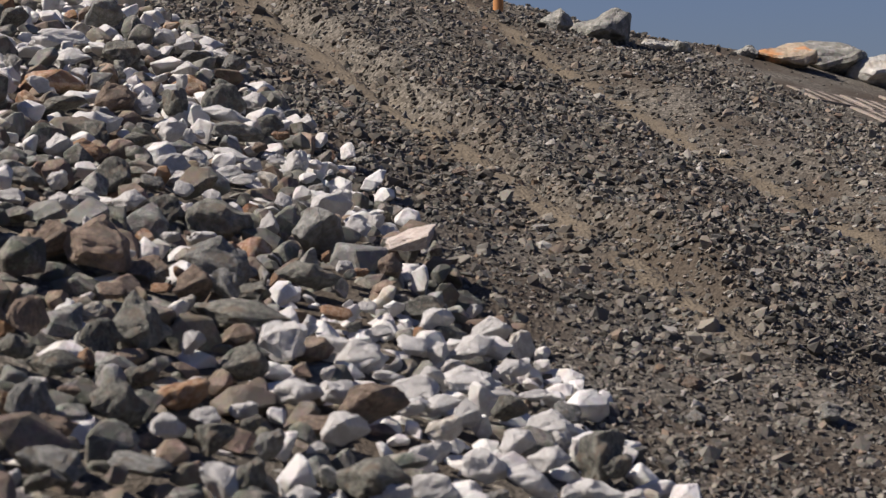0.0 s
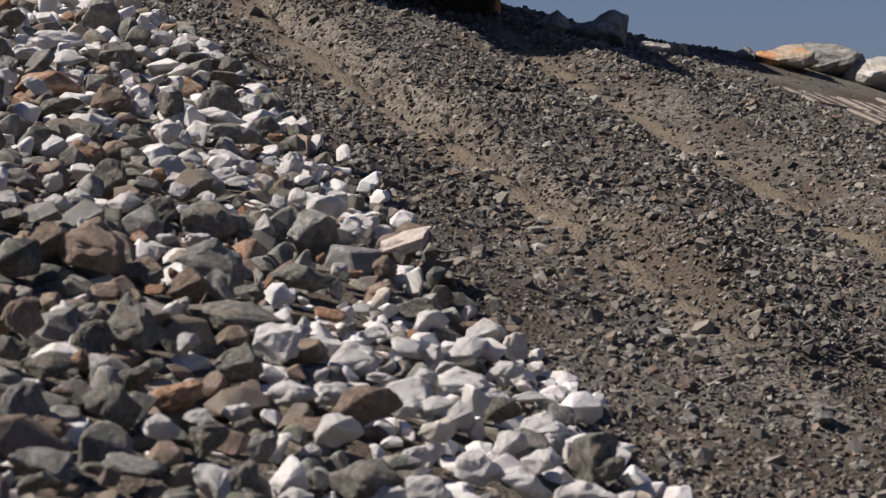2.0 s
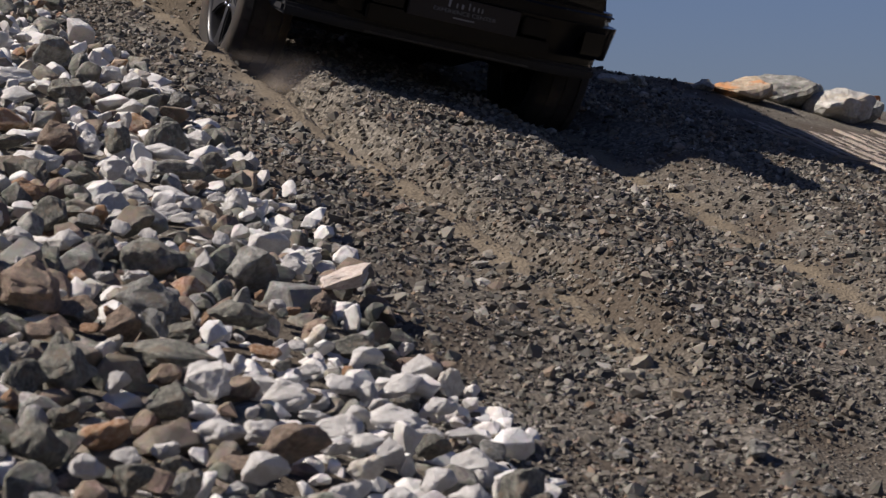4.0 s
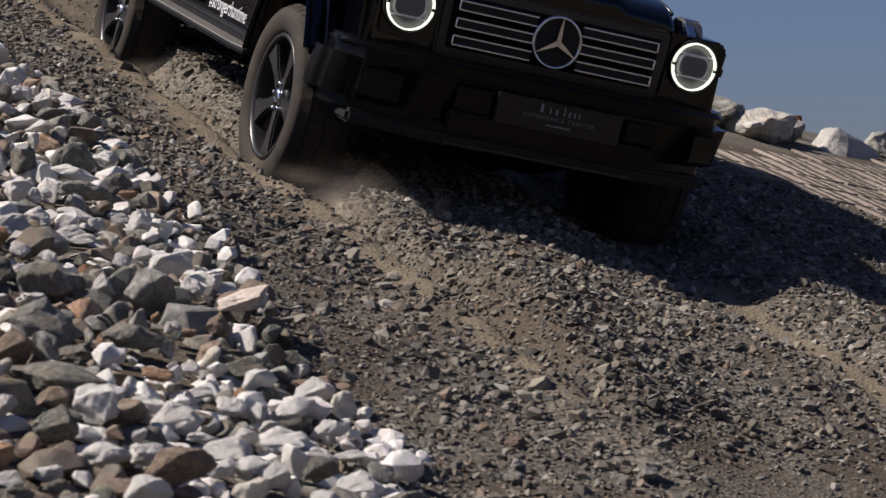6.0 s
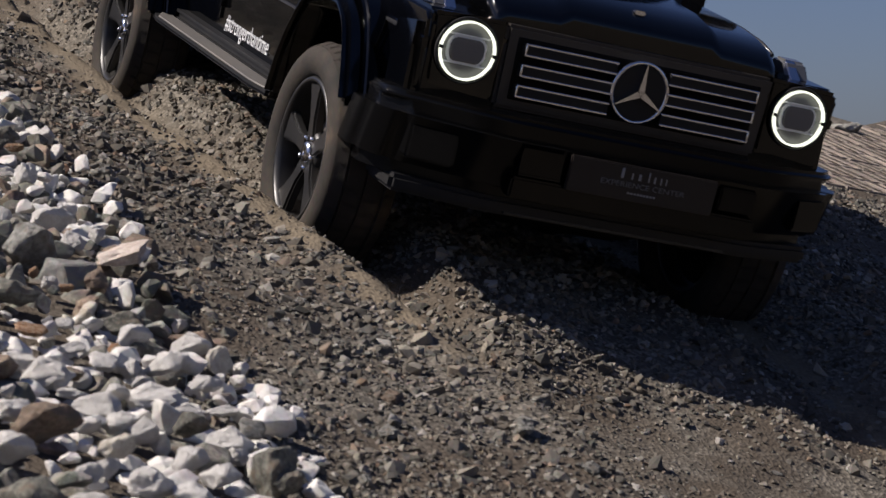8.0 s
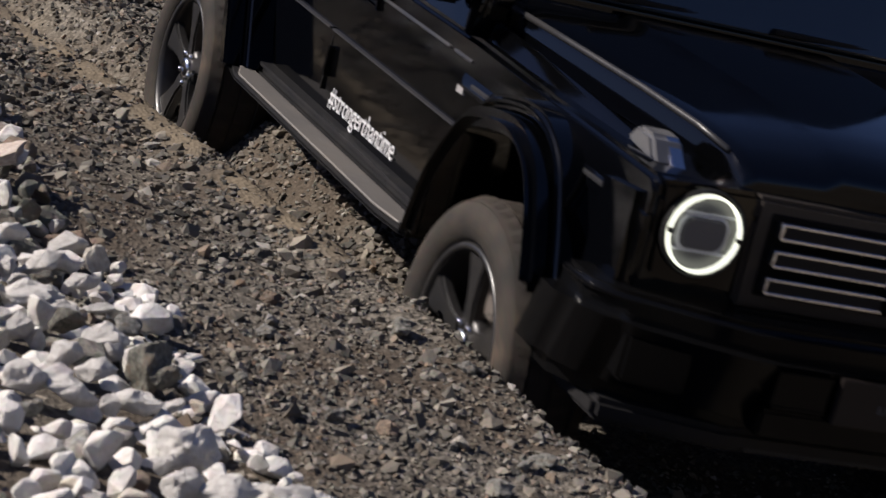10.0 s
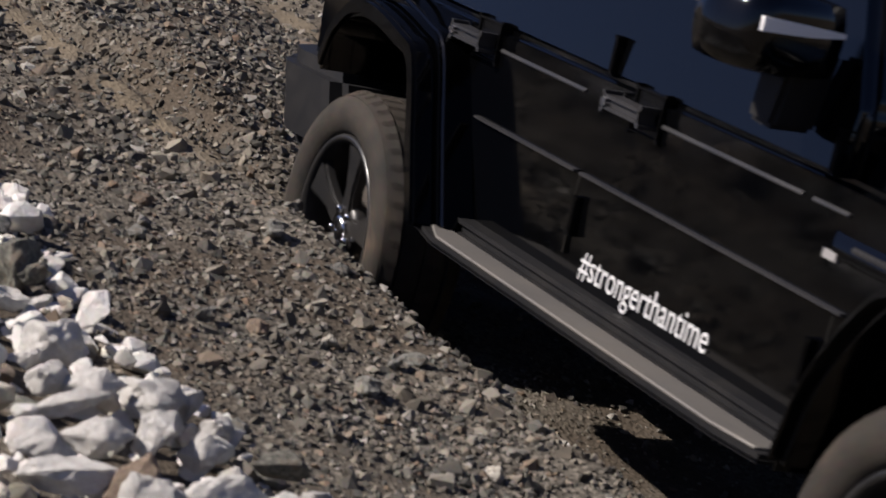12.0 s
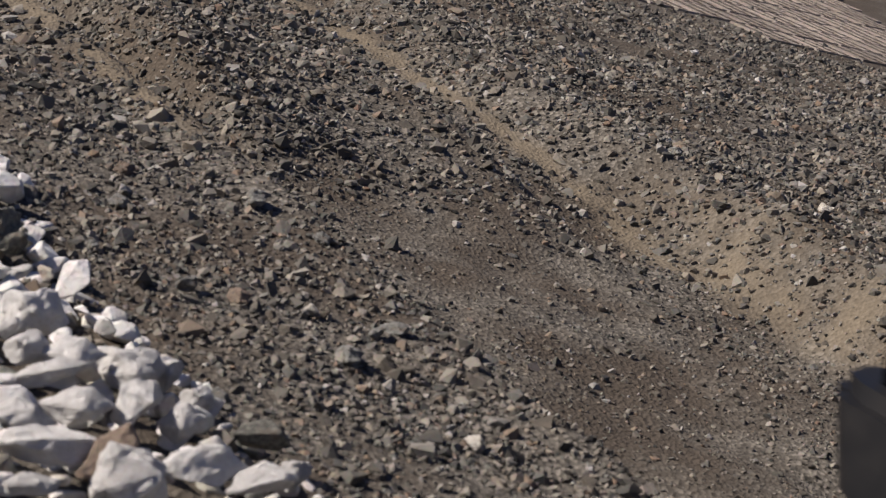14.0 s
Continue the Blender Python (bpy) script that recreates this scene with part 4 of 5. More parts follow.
def prism(outline, a0, a1, axis="y", width=0.0, segments=2, bm=None):
    """A closed outline, in the two other axes, drawn out along one axis."""
    bm = bm or bmesh.new()
    def at(u, v, w):
        return {"y": (u, w, v), "z": (u, v, w), "x": (w, u, v)}[axis]
    lo = [bm.verts.new(at(u, v, a0)) for u, v in outline]
    hi = [bm.verts.new(at(u, v, a1)) for u, v in outline]
    bm.faces.new(lo)
    bm.faces.new(hi[::-1])
    n = len(outline)
    for i in range(n):
        bm.faces.new((lo[i], hi[i], hi[(i + 1) % n], lo[(i + 1) % n]))
    bmesh.ops.recalc_face_normals(bm, faces=bm.faces)
    if width:
        soften(bm, width, segments)
    return bm


def lathe(profile, turns=48, axis_y=True):
    """A closed profile of (radius, y) turned about the y axis."""
    bm = bmesh.new()
    rings = []
    for k in range(turns):
        a = 2 * math.pi * k / turns
        rings.append([bm.verts.new((r * math.cos(a), y, r * math.sin(a))) for r, y in profile])
    for k in range(turns):
        p, q = rings[k], rings[(k + 1) % turns]
        for i in range(len(profile)):
            j = (i + 1) % len(profile)
            bm.faces.new((p[i], p[j], q[j], q[i]))
    return bm


def ring(radius, thick, depth, turns=48):
    return lathe([(radius - thick, 0), (radius - thick, depth), (radius, depth), (radius, 0)], turns)


def text_part(name, words, size, mat, parent, m, label="", wide=1.0, bold=0.0):
    cu = bpy.data.curves.new(name, "FONT")
    cu.body, cu.size, cu.extrude, cu.offset = words, size, 0.0012, bold
    cu.align_x, cu.align_y = "CENTER", "CENTER"
    tmp = new(name, cu)
    me = bpy.data.meshes.new_from_object(tmp)
    bpy.data.objects.remove(tmp)
    me.materials.clear()
    me.materials.append(mat)
    ob = new(name, me)
    ob.parent = parent
    ob.matrix_basis = m @ Matrix.Diagonal((wide, 1, 1, 1))
    return tagged(ob, label)


HUB_Z, TYRE_R, WHEEL_Y, BASE, DROOP = 0.39, 0.392, 0.78, 2.89, 0.045
car = tagged(new("off_road_car"), "black boxy four-wheel-drive car driving down the gravel slope", "car")


def make_wheel(name, x, y):
    """Wheel with its tyre, rim, spokes, cap and brake; the outer face looks to -y."""
    hub = new(name)
    hub.parent = car
    hub.matrix_basis = pose(x, y, HUB_Z - (DROOP if x < -1 else 0)) @ (pose(0, 0, 0) if y < 0 else pose(0, 0, 0, 0, 0, 180))
    w = 0.132
    prof = [(0.262, -w * 0.78), (0.285, -w * 0.98), (0.325, -w * 1.06), (0.36, -w), (0.38, -w * 0.86), (TYRE_R - 0.008, -w * 0.66), (TYRE_R - 0.006, 0), (TYRE_R - 0.008, w * 0.66),
            (0.38, w * 0.86), (0.36, w), (0.325, w * 1.06), (0.285, w * 0.98), (0.262, w * 0.78)]
    tyre = part("tyre", lathe(prof, 72), TYRE, hub, "dusty black rubber tyre", True)
    # tread blocks, staggered in four rows, with shoulder lugs
    bm = bmesh.new()
    for k in range(46):
        for row, (ya, yb, r, tall) in enumerate(((-0.118, -0.072, 0.379, 0.008), (-0.067, -0.004, 0.386, 0.006), (0.004, 0.067, 0.386, 0.006), (0.072, 0.118, 0.379, 0.008))):
            a = 2 * math.pi * (k + 0.5 * (row % 2)) / 46
            b2 = bmesh.new()
            box(-0.022, 0.022, ya, yb, 0, tall, bm=b2)
            for v in b2.verts:
                v.co.x += 0.12 * (v.co.y - (ya + yb) / 2) * (1 if row < 2 else -1)
            tilt = 0.45 * (-1 if row == 0 else 1 if row == 3 else 0)
            mm = Matrix.Rotation(a, 4, "Y") @ Matrix.Translation((0, 0, r)) @ Matrix.Translation((0, (ya + yb) / 2, 0)) @ Matrix.Rotation(-tilt, 4, "X") @ Matrix.Translation((0, -(ya + yb) / 2, 0))
            b2.transform(mm)
            tmp = bpy.data.meshes.new("t")
            b2.to_mesh(tmp)
            b2.free()
            bm.from_mesh(tmp)
            bpy.data.meshes.remove(tmp)
    part("tread", bm, TYRE, tyre)
    rim = part("rim", lathe([(0.268, -0.112), (0.262, -0.122), (0.25, -0.12), (0.243, -0.1), (0.236, 0.08), (0.25, 0.1), (0.268, 0.1)], 60), RIM, hub, "dark alloy rim", True)
    for k in range(5):
        out = [(-0.034, 0.05), (-0.028, 0.12), (-0.042, 0.19), (-0.062, 0.247), (0.062, 0.247), (0.042, 0.19), (0.028, 0.12), (0.034, 0.05)]
        bm = prism(out, -0.108, -0.07, "y", 0.008, 2)
        for v in bm.verts:
            v.co.y += 0.02 * (1 - v.co.z / 0.25)
        bm.transform(Matrix.Rotation(2 * math.pi * k / 5, 4, "Y"))
        part("spoke", bm, RIM, rim)
    cap = lathe([(0.0005, -0.104), (0.034, -0.102), (0.038, -0.095), (0.038, -0.06), (0.0005, -0.06)], 28)
    part("hub_cap", cap, CHROME, rim, "chrome hub cap", True)
    part("hub", lathe([(0.0005, -0.085), (0.075, -0.085), (0.085, -0.07), (0.085, 0.02), (0.0005, 0.02)], 28), RIM, rim, "", True)
    for k in range(5):
        bm = bmesh.new()
        bmesh.ops.create_cone(bm, cap_ends=True, segments=10, radius1=0.011, radius2=0.009, depth=0.022)
        bm.transform(Matrix.Rotation(2 * math.pi * (k + 0.5) / 5, 4, "Y") @ Matrix.Translation((0, -0.09, 0.058)) @ Matrix.Rotation(radians(90), 4, "X"))
        part("wheel_bolt", bm, CHROME, rim, "", True)
    part("brake_disc", lathe([(0.07, 0.0), (0.175, 0.0), (0.175, 0.025), (0.07, 0.025)], 40), DISC, hub, "grey steel brake disc", False)
    # dark disc added so that lit ground doesn't show through the rim
    part("backing_disc", lathe([(0.0005, 0.03), (0.225, 0.03), (0.225, 0.04), (0.0005, 0.04)], 40), UNDER, hub, "", True)
    return hub


WHEELS = [(make_wheel("front_wheel", 0, -WHEEL_Y), 0, -WHEEL_Y), (make_wheel("front_wheel", 0, WHEEL_Y), 0, WHEEL_Y),
          (make_wheel("rear_wheel", -BASE, -WHEEL_Y), -BASE, -WHEEL_Y), (make_wheel("rear_wheel", -BASE, WHEEL_Y), -BASE, WHEEL_Y)]
for side in (-1, 1):
    for x in (0.12, -BASE + 0.12):
        part("brake_caliper", box(x, x + 0.08, side * 0.79 - 0.05, side * 0.79 + 0.05, 0.4, 0.54, 0.015), DISC, car, "steel brake caliper")

# lower body with its wheel openings
low = [(-0.48, 0.52), (-0.42, 0.72), (-0.26, 0.89), (0.0, 0.94), (0.24, 0.88), (0.4, 0.7), (0.46, 0.52), (0.6, 0.52), (0.63, 1.0), (0.59, 1.035), (-0.62, 1.06), (-3.58, 1.045),
       (-3.62, 0.9), (-3.6, 0.52), (-3.36, 0.52), (-3.31, 0.68), (-3.16, 0.86), (-2.99, 0.93), (-2.7, 0.93), (-2.56, 0.88), (-2.44, 0.68), (-2.38, 0.52)]
bm = prism(low, -0.785, 0.785, "y", 0.018, 3)
for v in bm.verts:
    v.co.y *= 1 - 0.03 * max(0.0, 1.0 - v.co.z) / 0.48
body = part("body", bm, PAINT, car, "glossy black bodywork")
up = [(-0.66, 1.03), (-0.66, 1.2), (-0.98, 1.83), (-1.08, 1.88), (-3.48, 1.9), (-3.58, 1.82), (-3.57, 1.03)]
bm = prism(up, -0.775, 0.775, "y", 0.03, 3)
for v in bm.verts:
    if v.co.z > 1.1:
        v.co.y *= 1 - 0.12 * (v.co.z - 1.1) / 0.8
part("cabin", bm, PAINT, car, "glossy black cabin shell")
part("underbody", box(-3.4, 0.5, -0.56, 0.56, 0.42, 0.93, 0.03), UNDER, car, "dusty black underbody")


def axle(x):
    bm = bmesh.new()
    bmesh.ops.create_cone(bm, cap_ends=True, segments=20, radius1=0.05, radius2=0.05, depth=1.5)
    bm.transform(Matrix.Translation((x, 0, HUB_Z)) @ Matrix.Rotation(radians(90), 4, "X"))
    bmesh.ops.create_uvsphere(bm, u_segments=16, v_segments=10, radius=0.14, matrix=Matrix.Translation((x, 0.1, HUB_Z)))
    part("axle", bm, UNDER, car)


axle(0.0), axle(-BASE)
part("skid_plate", prism([(0.55, 0.42), (0.2, 0.32), (0.2, 0.3), (0.57, 0.4)], -0.25, 0.25), UNDER, car, "dusty black skid plate")
for side in (-1, 1):
    part("frame_rail", box(-3.3, 0.45, side * 0.45 - 0.05, side * 0.45 + 0.05, 0.36, 0.46, 0.01), UNDER, car)

# bonnet, with a raised middle, and the fender tops
bm = bmesh.new()
bv = {}
for i, (x, z, y) in enumerate(((-0.64, 1.185, 0.69), (-0.3, 1.18, 0.665), (0.1, 1.168, 0.62), (0.36, 1.15, 0.58), (0.5, 1.128, 0.555), (0.575, 1.09, 0.54), (0.6, 1.05, 0.53))):
    for j, (q, dz) in enumerate(((-1, -0.12), (-1, -0.045), (-0.985, -0.02), (-0.93, -0.004), (-0.58, 0.004), (-0.5, 0.03), (0.5, 0.03), (0.58, 0.004), (0.93, -0.004), (0.985, -0.02), (1, -0.045), (1, -0.12))):
        bv[i, j] = bm.verts.new((x, q * y, z + dz))
for i in range(6):
    for j in range(11):
        bm.faces.new((bv[i, j], bv[i, j + 1], bv[i + 1, j + 1], bv[i + 1, j]))
bm.faces.new([bv[6, j] for j in range(12)])
bm.faces.new([bv[0, j] for j in range(12)][::-1])
bonnet = part("bonnet", bm, PAINT, car, "glossy black bonnet")
# grey strip laid along each bonnet edge in place of its highlight
for side in (-1, 1):
    bm = bmesh.new()
    rows = []
    for x, z, y in ((-0.64, 1.165, 0.688), (-0.3, 1.16, 0.662), (0.1, 1.148, 0.617), (0.36, 1.13, 0.577), (0.5, 1.108, 0.552)):
        rows.append([bm.verts.new((x, side * (y + q), z + dz)) for q, dz in ((-0.007, 0.004), (0.001, 0.006), (0.007, -0.002), (0.004, -0.012), (-0.006, -0.012))])
    for r1, r2 in zip(rows, rows[1:]):
        for j in range(5):
            bm.faces.new((r1[j], r1[(j + 1) % 5], r2[(j + 1) % 5], r2[j]))
    bm.faces.new(rows[0])
    bm.faces.new(rows[-1][::-1])
    part("bonnet_highlight", bm, GREY_STRIP, bonnet, "satin grey strip in place of the highlight along the bonnet edge", True)
part("bonnet_badge", box(0.5, 0.53, -0.022, 0.022, 1.145, 1.16, 0.005), CHROME, bonnet, "small chrome badge")
for side in (-1, 1):
    # fender: the outer plane leans in from the strip to a ridge, and a gutter drops from there to the bonnet
    bm = bmesh.new()
    rows = []
    for x, ridge_y, ridge_z, out_z in ((-0.63, 0.72, 1.115, 0.94), (-0.3, 0.715, 1.1, 0.94), (0.05, 0.705, 1.078, 0.94), (0.3, 0.7, 1.058, 0.94), (0.46, 0.7, 1.04, 0.94), (0.56, 0.7, 1.02, 0.94), (0.615, 0.695, 0.985, 0.93)):
        rows.append([bm.verts.new((x, side * q, z)) for q, z in ((0.784, 0.9), (0.788, out_z), (ridge_y + 0.012, ridge_z - 0.012), (ridge_y, ridge_z), (ridge_y - 0.02, ridge_z - 0.004), (ridge_y - 0.09, ridge_z - 0.06), (0.48, ridge_z - 0.07), (0.48, 0.9))])
    for r1, r2 in zip(rows, rows[1:]):
        for j in range(7):
            bm.faces.new((r1[j], r1[j + 1], r2[j + 1], r2[j]))
    bm.faces.new(rows[0])
    bm.faces.new(rows[-1][::-1])
    part("fender_top", bm, PAINT, car)
    # side ridge
    part("fender_strip", box(-0.56, 0.46, side * 0.786 - 0.006, side * 0.786 + 0.008, 0.925, 0.94, 0.004), GREY_STRIP, car, "satin grey rub strip")
    lamp = part("turn_signal", prism([(0.3, 1.05), (0.35, 1.098), (0.43, 1.094), (0.49, 1.03)], side * 0.64, side * 0.735, "y", 0.012, 3), SIGNAL, car, "clear turn signal pod on the fender")
    part("signal_reflector", prism([(0.42, 1.096), (0.497, 1.037), (0.505, 1.025), (0.39, 1.03)], side * 0.648, side * 0.69, "y", 0.004, 2), CHROME, lamp, "bright ribbed reflector")


def smooth_path(pts, steps=4):
    out = []
    for i in range(len(pts) - 1):
        p0, p1, p2, p3 = (Vector(pts[max(0, min(len(pts) - 1, i + k))]) for k in (-1, 0, 1, 2))
        for k in range(steps):
            t = k / steps
            q = 0.5 * (2 * p1 + (p2 - p0) * t + (2 * p0 - 5 * p1 + 4 * p2 - p3) * t * t + (3 * p1 - p0 - 3 * p2 + p3) * t ** 3)
            out.append((q.x, q.y))
    return out + [tuple(pts[-1])]


def flare(x, pts, side, name="wheel_arch"):
    """A boxy flare over a wheel: an arched band that stands out from the body."""
    pts = smooth_path(pts)
    inner = []
    for u, v in pts:
        du, dv = u - x, v - 0.42
        k = 1 - 0.055 / math.hypot(du, dv)
        inner.append((x + du * k, 0.42 + dv * k))
    out = pts + inner[::-1]
    bm = prism(out, side * 0.6, side * 0.93, "y")
    for v in bm.verts:
        if abs(v.co.y) < 0.7:
            v.co.x = x + (v.co.x - x) * 1.02
    soften(bm, 0.024, 4, 50)
    part(name, bm, PAINT, car, "glossy black flared wheel arch")
    lip = [(x + (u - x) * 1.075, 0.42 + (v - 0.42) * 1.075) for u, v in pts] + [(x + (u - x) * 1.01, 0.42 + (v - 0.42) * 1.01) for u, v in pts][::-1]
    part(name + "_shoulder", prism(lip, side * 0.76, side * 0.865, "y", 0.014, 3), PAINT, car)


FRONT_ARCH = [(-0.49, 0.5), (-0.43, 0.72), (-0.3, 0.9), (-0.2, 0.955), (0.03, 0.985), (0.2, 0.925), (0.3, 0.8), (0.38, 0.64)]
REAR_ARCH = [(-3.2, 0.78), (-3.16, 0.88), (-3.1, 0.94), (-3.02, 0.985), (-2.88, 1.0), (-2.66, 0.965), (-2.53, 0.92), (-2.42, 0.72), (-2.3, 0.5)]
for side in (-1, 1):
    flare(0.0, FRONT_ARCH, side)
    flare(-BASE, REAR_ARCH, side)
    # running board with a ribbed metal pad
    board = part("running_board", prism([(-2.42, side * 0.78), (-2.39, side * 0.89), (-2.19, side * 0.93), (-0.68, side * 0.93), (-0.52, side * 0.91), (-0.52, side * 0.78)], 0.484, 0.505, "z", 0.012, 2), PLASTIC, car, "running board under the doors")
    part("step_pad", prism([(-2.29, side * 0.825), (-2.33, side * 0.86), (-2.17, side * 0.915), (-0.72, side * 0.915), (-0.56, side * 0.895), (-0.55, side * 0.825)], 0.503, 0.512, "z", 0.003, 1), STEEL, board, "dusty brushed metal step pad")
    part("sill", box(-2.34, -0.5, side * 0.74, side * 0.8, 0.5, 0.545, 0.012), PLASTIC, car)
    for x0, x1 in ((-2.37, -1.765), (-1.735, -0.545)):
        part("side_strip", prism([(side * 0.76, 0.796), (side * 0.789, 0.799), (side * 0.789, 0.805), (side * 0.76, 0.808)], x0, x1, "x"), TRIM, car, "satin black side rub strip")
    for x0, x1 in ((-3.57, -2.62), (-2.3, -1.8), (-1.42, -0.78), (-0.74, -0.6)):
        part("belt_strip", prism([(side * 0.77, 0.986), (side * 0.79, 0.988), (side * 0.79, 0.996), (side * 0.778, 1.002), (side * 0.76, 1.003)], x0, x1, "x", 0.002, 1), TRIM, car, "satin black belt strip")
    for x in (-1.75, -0.585, -2.62):
        part("door_gap", box(x - 0.004, x + 0.004, side * 0.745, side * 0.775, 0.6, 0.98, 0), UNDER, car)
    for x in (-1.45, -2.36):
        cup = box(x - 0.09, x + 0.05, side * 0.775, side * 0.79, 0.955, 1.06, 0.007, 3)
        h = part("door_handle", cup, SATIN, car, "black door handle with push button")
        part("grip", box(x - 0.16, x + 0.02, side * 0.8, side * 0.83, 0.985, 1.02, 0.009), TRIM, h)
        bm = bmesh.new()
        bmesh.ops.create_cone(bm, cap_ends=True, segments=16, radius1=0.013, radius2=0.012, depth=0.02)
        bm.transform(Matrix.Translation((x - 0.15, side * 0.835, 1.002)) @ Matrix.Rotation(radians(90), 4, "X"))
        part("button", bm, CHROME, h, "chrome push button")
    for x, z in ((-1.7, 1.1), (-0.7, 1.1), (-1.72, 0.7), (-0.63, 0.68)):
        part("door_hinge", box(x - 0.007, x + 0.007, side * 0.75, side * 0.787, z - 0.045, z + 0.045, 0.004), SATIN, car, "exposed black door hinge")
    part("side_badge", box(-0.66, -0.61, side * 0.775, side * 0.786, 0.893, 0.911, 0.001), GREYLET, car, "small chrome badge")
    # windows
    for x0, x1 in ((-1.64, -0.98), (-2.5, -1.84), (-3.28, -2.72)):
        pts = [(x0, 1.3), (x1, 1.3), (x1 - 0.02, 1.76), (x0 + 0.02, 1.76)]
        bm = prism(pts, side * 0.72, side * 0.782, "y", 0.012, 2)
        bm2 = prism([(x0 - 0.025, 1.275), (x1 + 0.025, 1.275), (x1, 1.79), (x0, 1.79)], side * 0.72, side * 0.778, "y", 0.01, 2)
        for b3 in (bm, bm2):
            for v in b3.verts:
                v.co.y *= 1 - 0.12 * (v.co.z - 1.1) / 0.8
        w = part("window", bm2, PLASTIC, car, "tinted side window")
        part("pane", bm, GLASS, w, "tinted dark glass")
    mir = bmesh.new()
    bmesh.ops.create_cube(mir, size=1)
    bmesh.ops.subdivide_edges(mir, edges=mir.edges[:], cuts=3, use_grid_fill=True)
    for v in mir.verts:
        v.co = (v.co * 0.55 + v.co.normalized() * 0.3)
        v.co = Vector((v.co.x * 0.19, v.co.y * 0.25, v.co.z * 0.16))
    mirror = part("wing_mirror", mir, PAINT, car, "glossy black wing mirror", True, pose(-0.8, side * 0.95, 1.31, 0, 0, side * -12))
    # pale strip over the mirror's indicator, standing in for the sun's glint
    bm = bmesh.new()
    cells = []
    for k in range(13):
        q = -0.115 + 0.23 * k / 12
        front = 0.119 - 1.25 * q * q
        tall = 0.011 - 0.006 * (side * q / 0.115 if side * q < 0 else 0.6 * side * q / 0.115) * -1
        cells.append([bm.verts.new((front + dx, q, 0.018 + dz)) for dx, dz in ((-0.02, -tall), (0, -tall), (0, tall), (-0.02, tall))])
    for c1, c2 in zip(cells, cells[1:]):
        for j in range(4):
            bm.faces.new((c1[j], c1[(j + 1) % 4], c2[(j + 1) % 4], c2[j]))
    bm.faces.new(cells[0])
    bm.faces.new(cells[-1][::-1])
    part("mirror_signal_glint", bm, SILVER, mirror, "pale indicator strip on the mirror, standing in for a sun glint")
    part("mirror_arm", prism([(-0.05, -0.19), (0.03, -0.2), (0.06, -0.02), (-0.04, -0.02)], side * -0.17, side * -0.04, "y", 0.012, 2), PLASTIC, mirror)
    part("fuel_flap", box(-3.14, -2.94, side * 0.77, side * 0.782, 1.08, 1.24, 0.03), PAINT, car)

# windscreen and wipers
bm = prism([(-0.652, 1.235), (-0.935, 1.79), (-0.955, 1.78), (-0.672, 1.22)], -0.66, 0.66, "y", 0.006, 1)
screen = part("windscreen", bm, GLASS, car, "tinted windscreen")
for y in (-0.45, 0.15):
    bm = box(-0.012, 0.012, 0, 0.55, 0, 0.015, 0.004)
    part("wiper", bm, PLASTIC, screen, "black wiper", False, pose(-0.65, y, 1.245, 0, 0, 4))
part("cowl", box(-0.72, -0.6, -0.68, 0.68, 1.12, 1.2, 0.02), PLASTIC, car, "black cowl panel")

# nose: radiator frame, louvres and emblem
nose = part("grille", prism([(-0.5, 0.755), (0.5, 0.755), (0.51, 1.035), (-0.51, 1.035)], 0.58, 0.64, "x", 0.012, 2), GREYBAR, car, "dark grille with chrome louvres")
part("grille_mesh", prism([(-0.455, 0.79), (0.455, 0.79), (0.465, 1.0), (-0.465, 1.0)], 0.63, 0.644, "x", 0.004, 1), UNDER, nose)
for z in (0.825, 0.895, 0.965):
    for side in (-1, 1):
        half = 0.1
        a, b = side * half, side * 0.445
        lo, hi = min(a, b), max(a, b)
        bar = part("louvre", prism([(0.64, z - 0.02), (0.672, z - 0.016), (0.672, z + 0.016), (0.64, z + 0.02)], lo, hi, "y", 0.003, 1), PLASTIC, nose, "black louvre edged in chrome")
        for e in (-0.018, 0.018):
            part("chrome_edge", box(0.668, 0.677, lo, hi, z + e - 0.0042, z + e + 0.0042, 0.002, 1), CHROME, bar, "thin chrome edge")
        end = side * 0.442
        part("chrome_end", box(0.668, 0.677, end - 0.004, end + 0.004, z - 0.018, z + 0.018, 0.002, 1), CHROME, bar)
face = Matrix.Translation((0.675, 0, 0.9)) @ Matrix.Rotation(radians(90), 4, "Z")
emblem = part("emblem", ring(0.108, 0.011, 0.016, 56), CHROME, car, "round chrome emblem", True, face)
part("emblem_disc", lathe([(0.0005, 0.004), (0.099, 0.004), (0.099, 0.012), (0.0005, 0.012)], 40), PLASTIC, emblem)
for k in range(3):
    bm = prism([(-0.012, 0.0), (-0.002, 0.097), (0.002, 0.097), (0.012, 0.0)], -0.012, 0.006, "y")
    bm.transform(Matrix.Rotation(2 * math.pi * k / 3, 4, "Y"))
    part("emblem_ray", bm, CHROME, emblem)

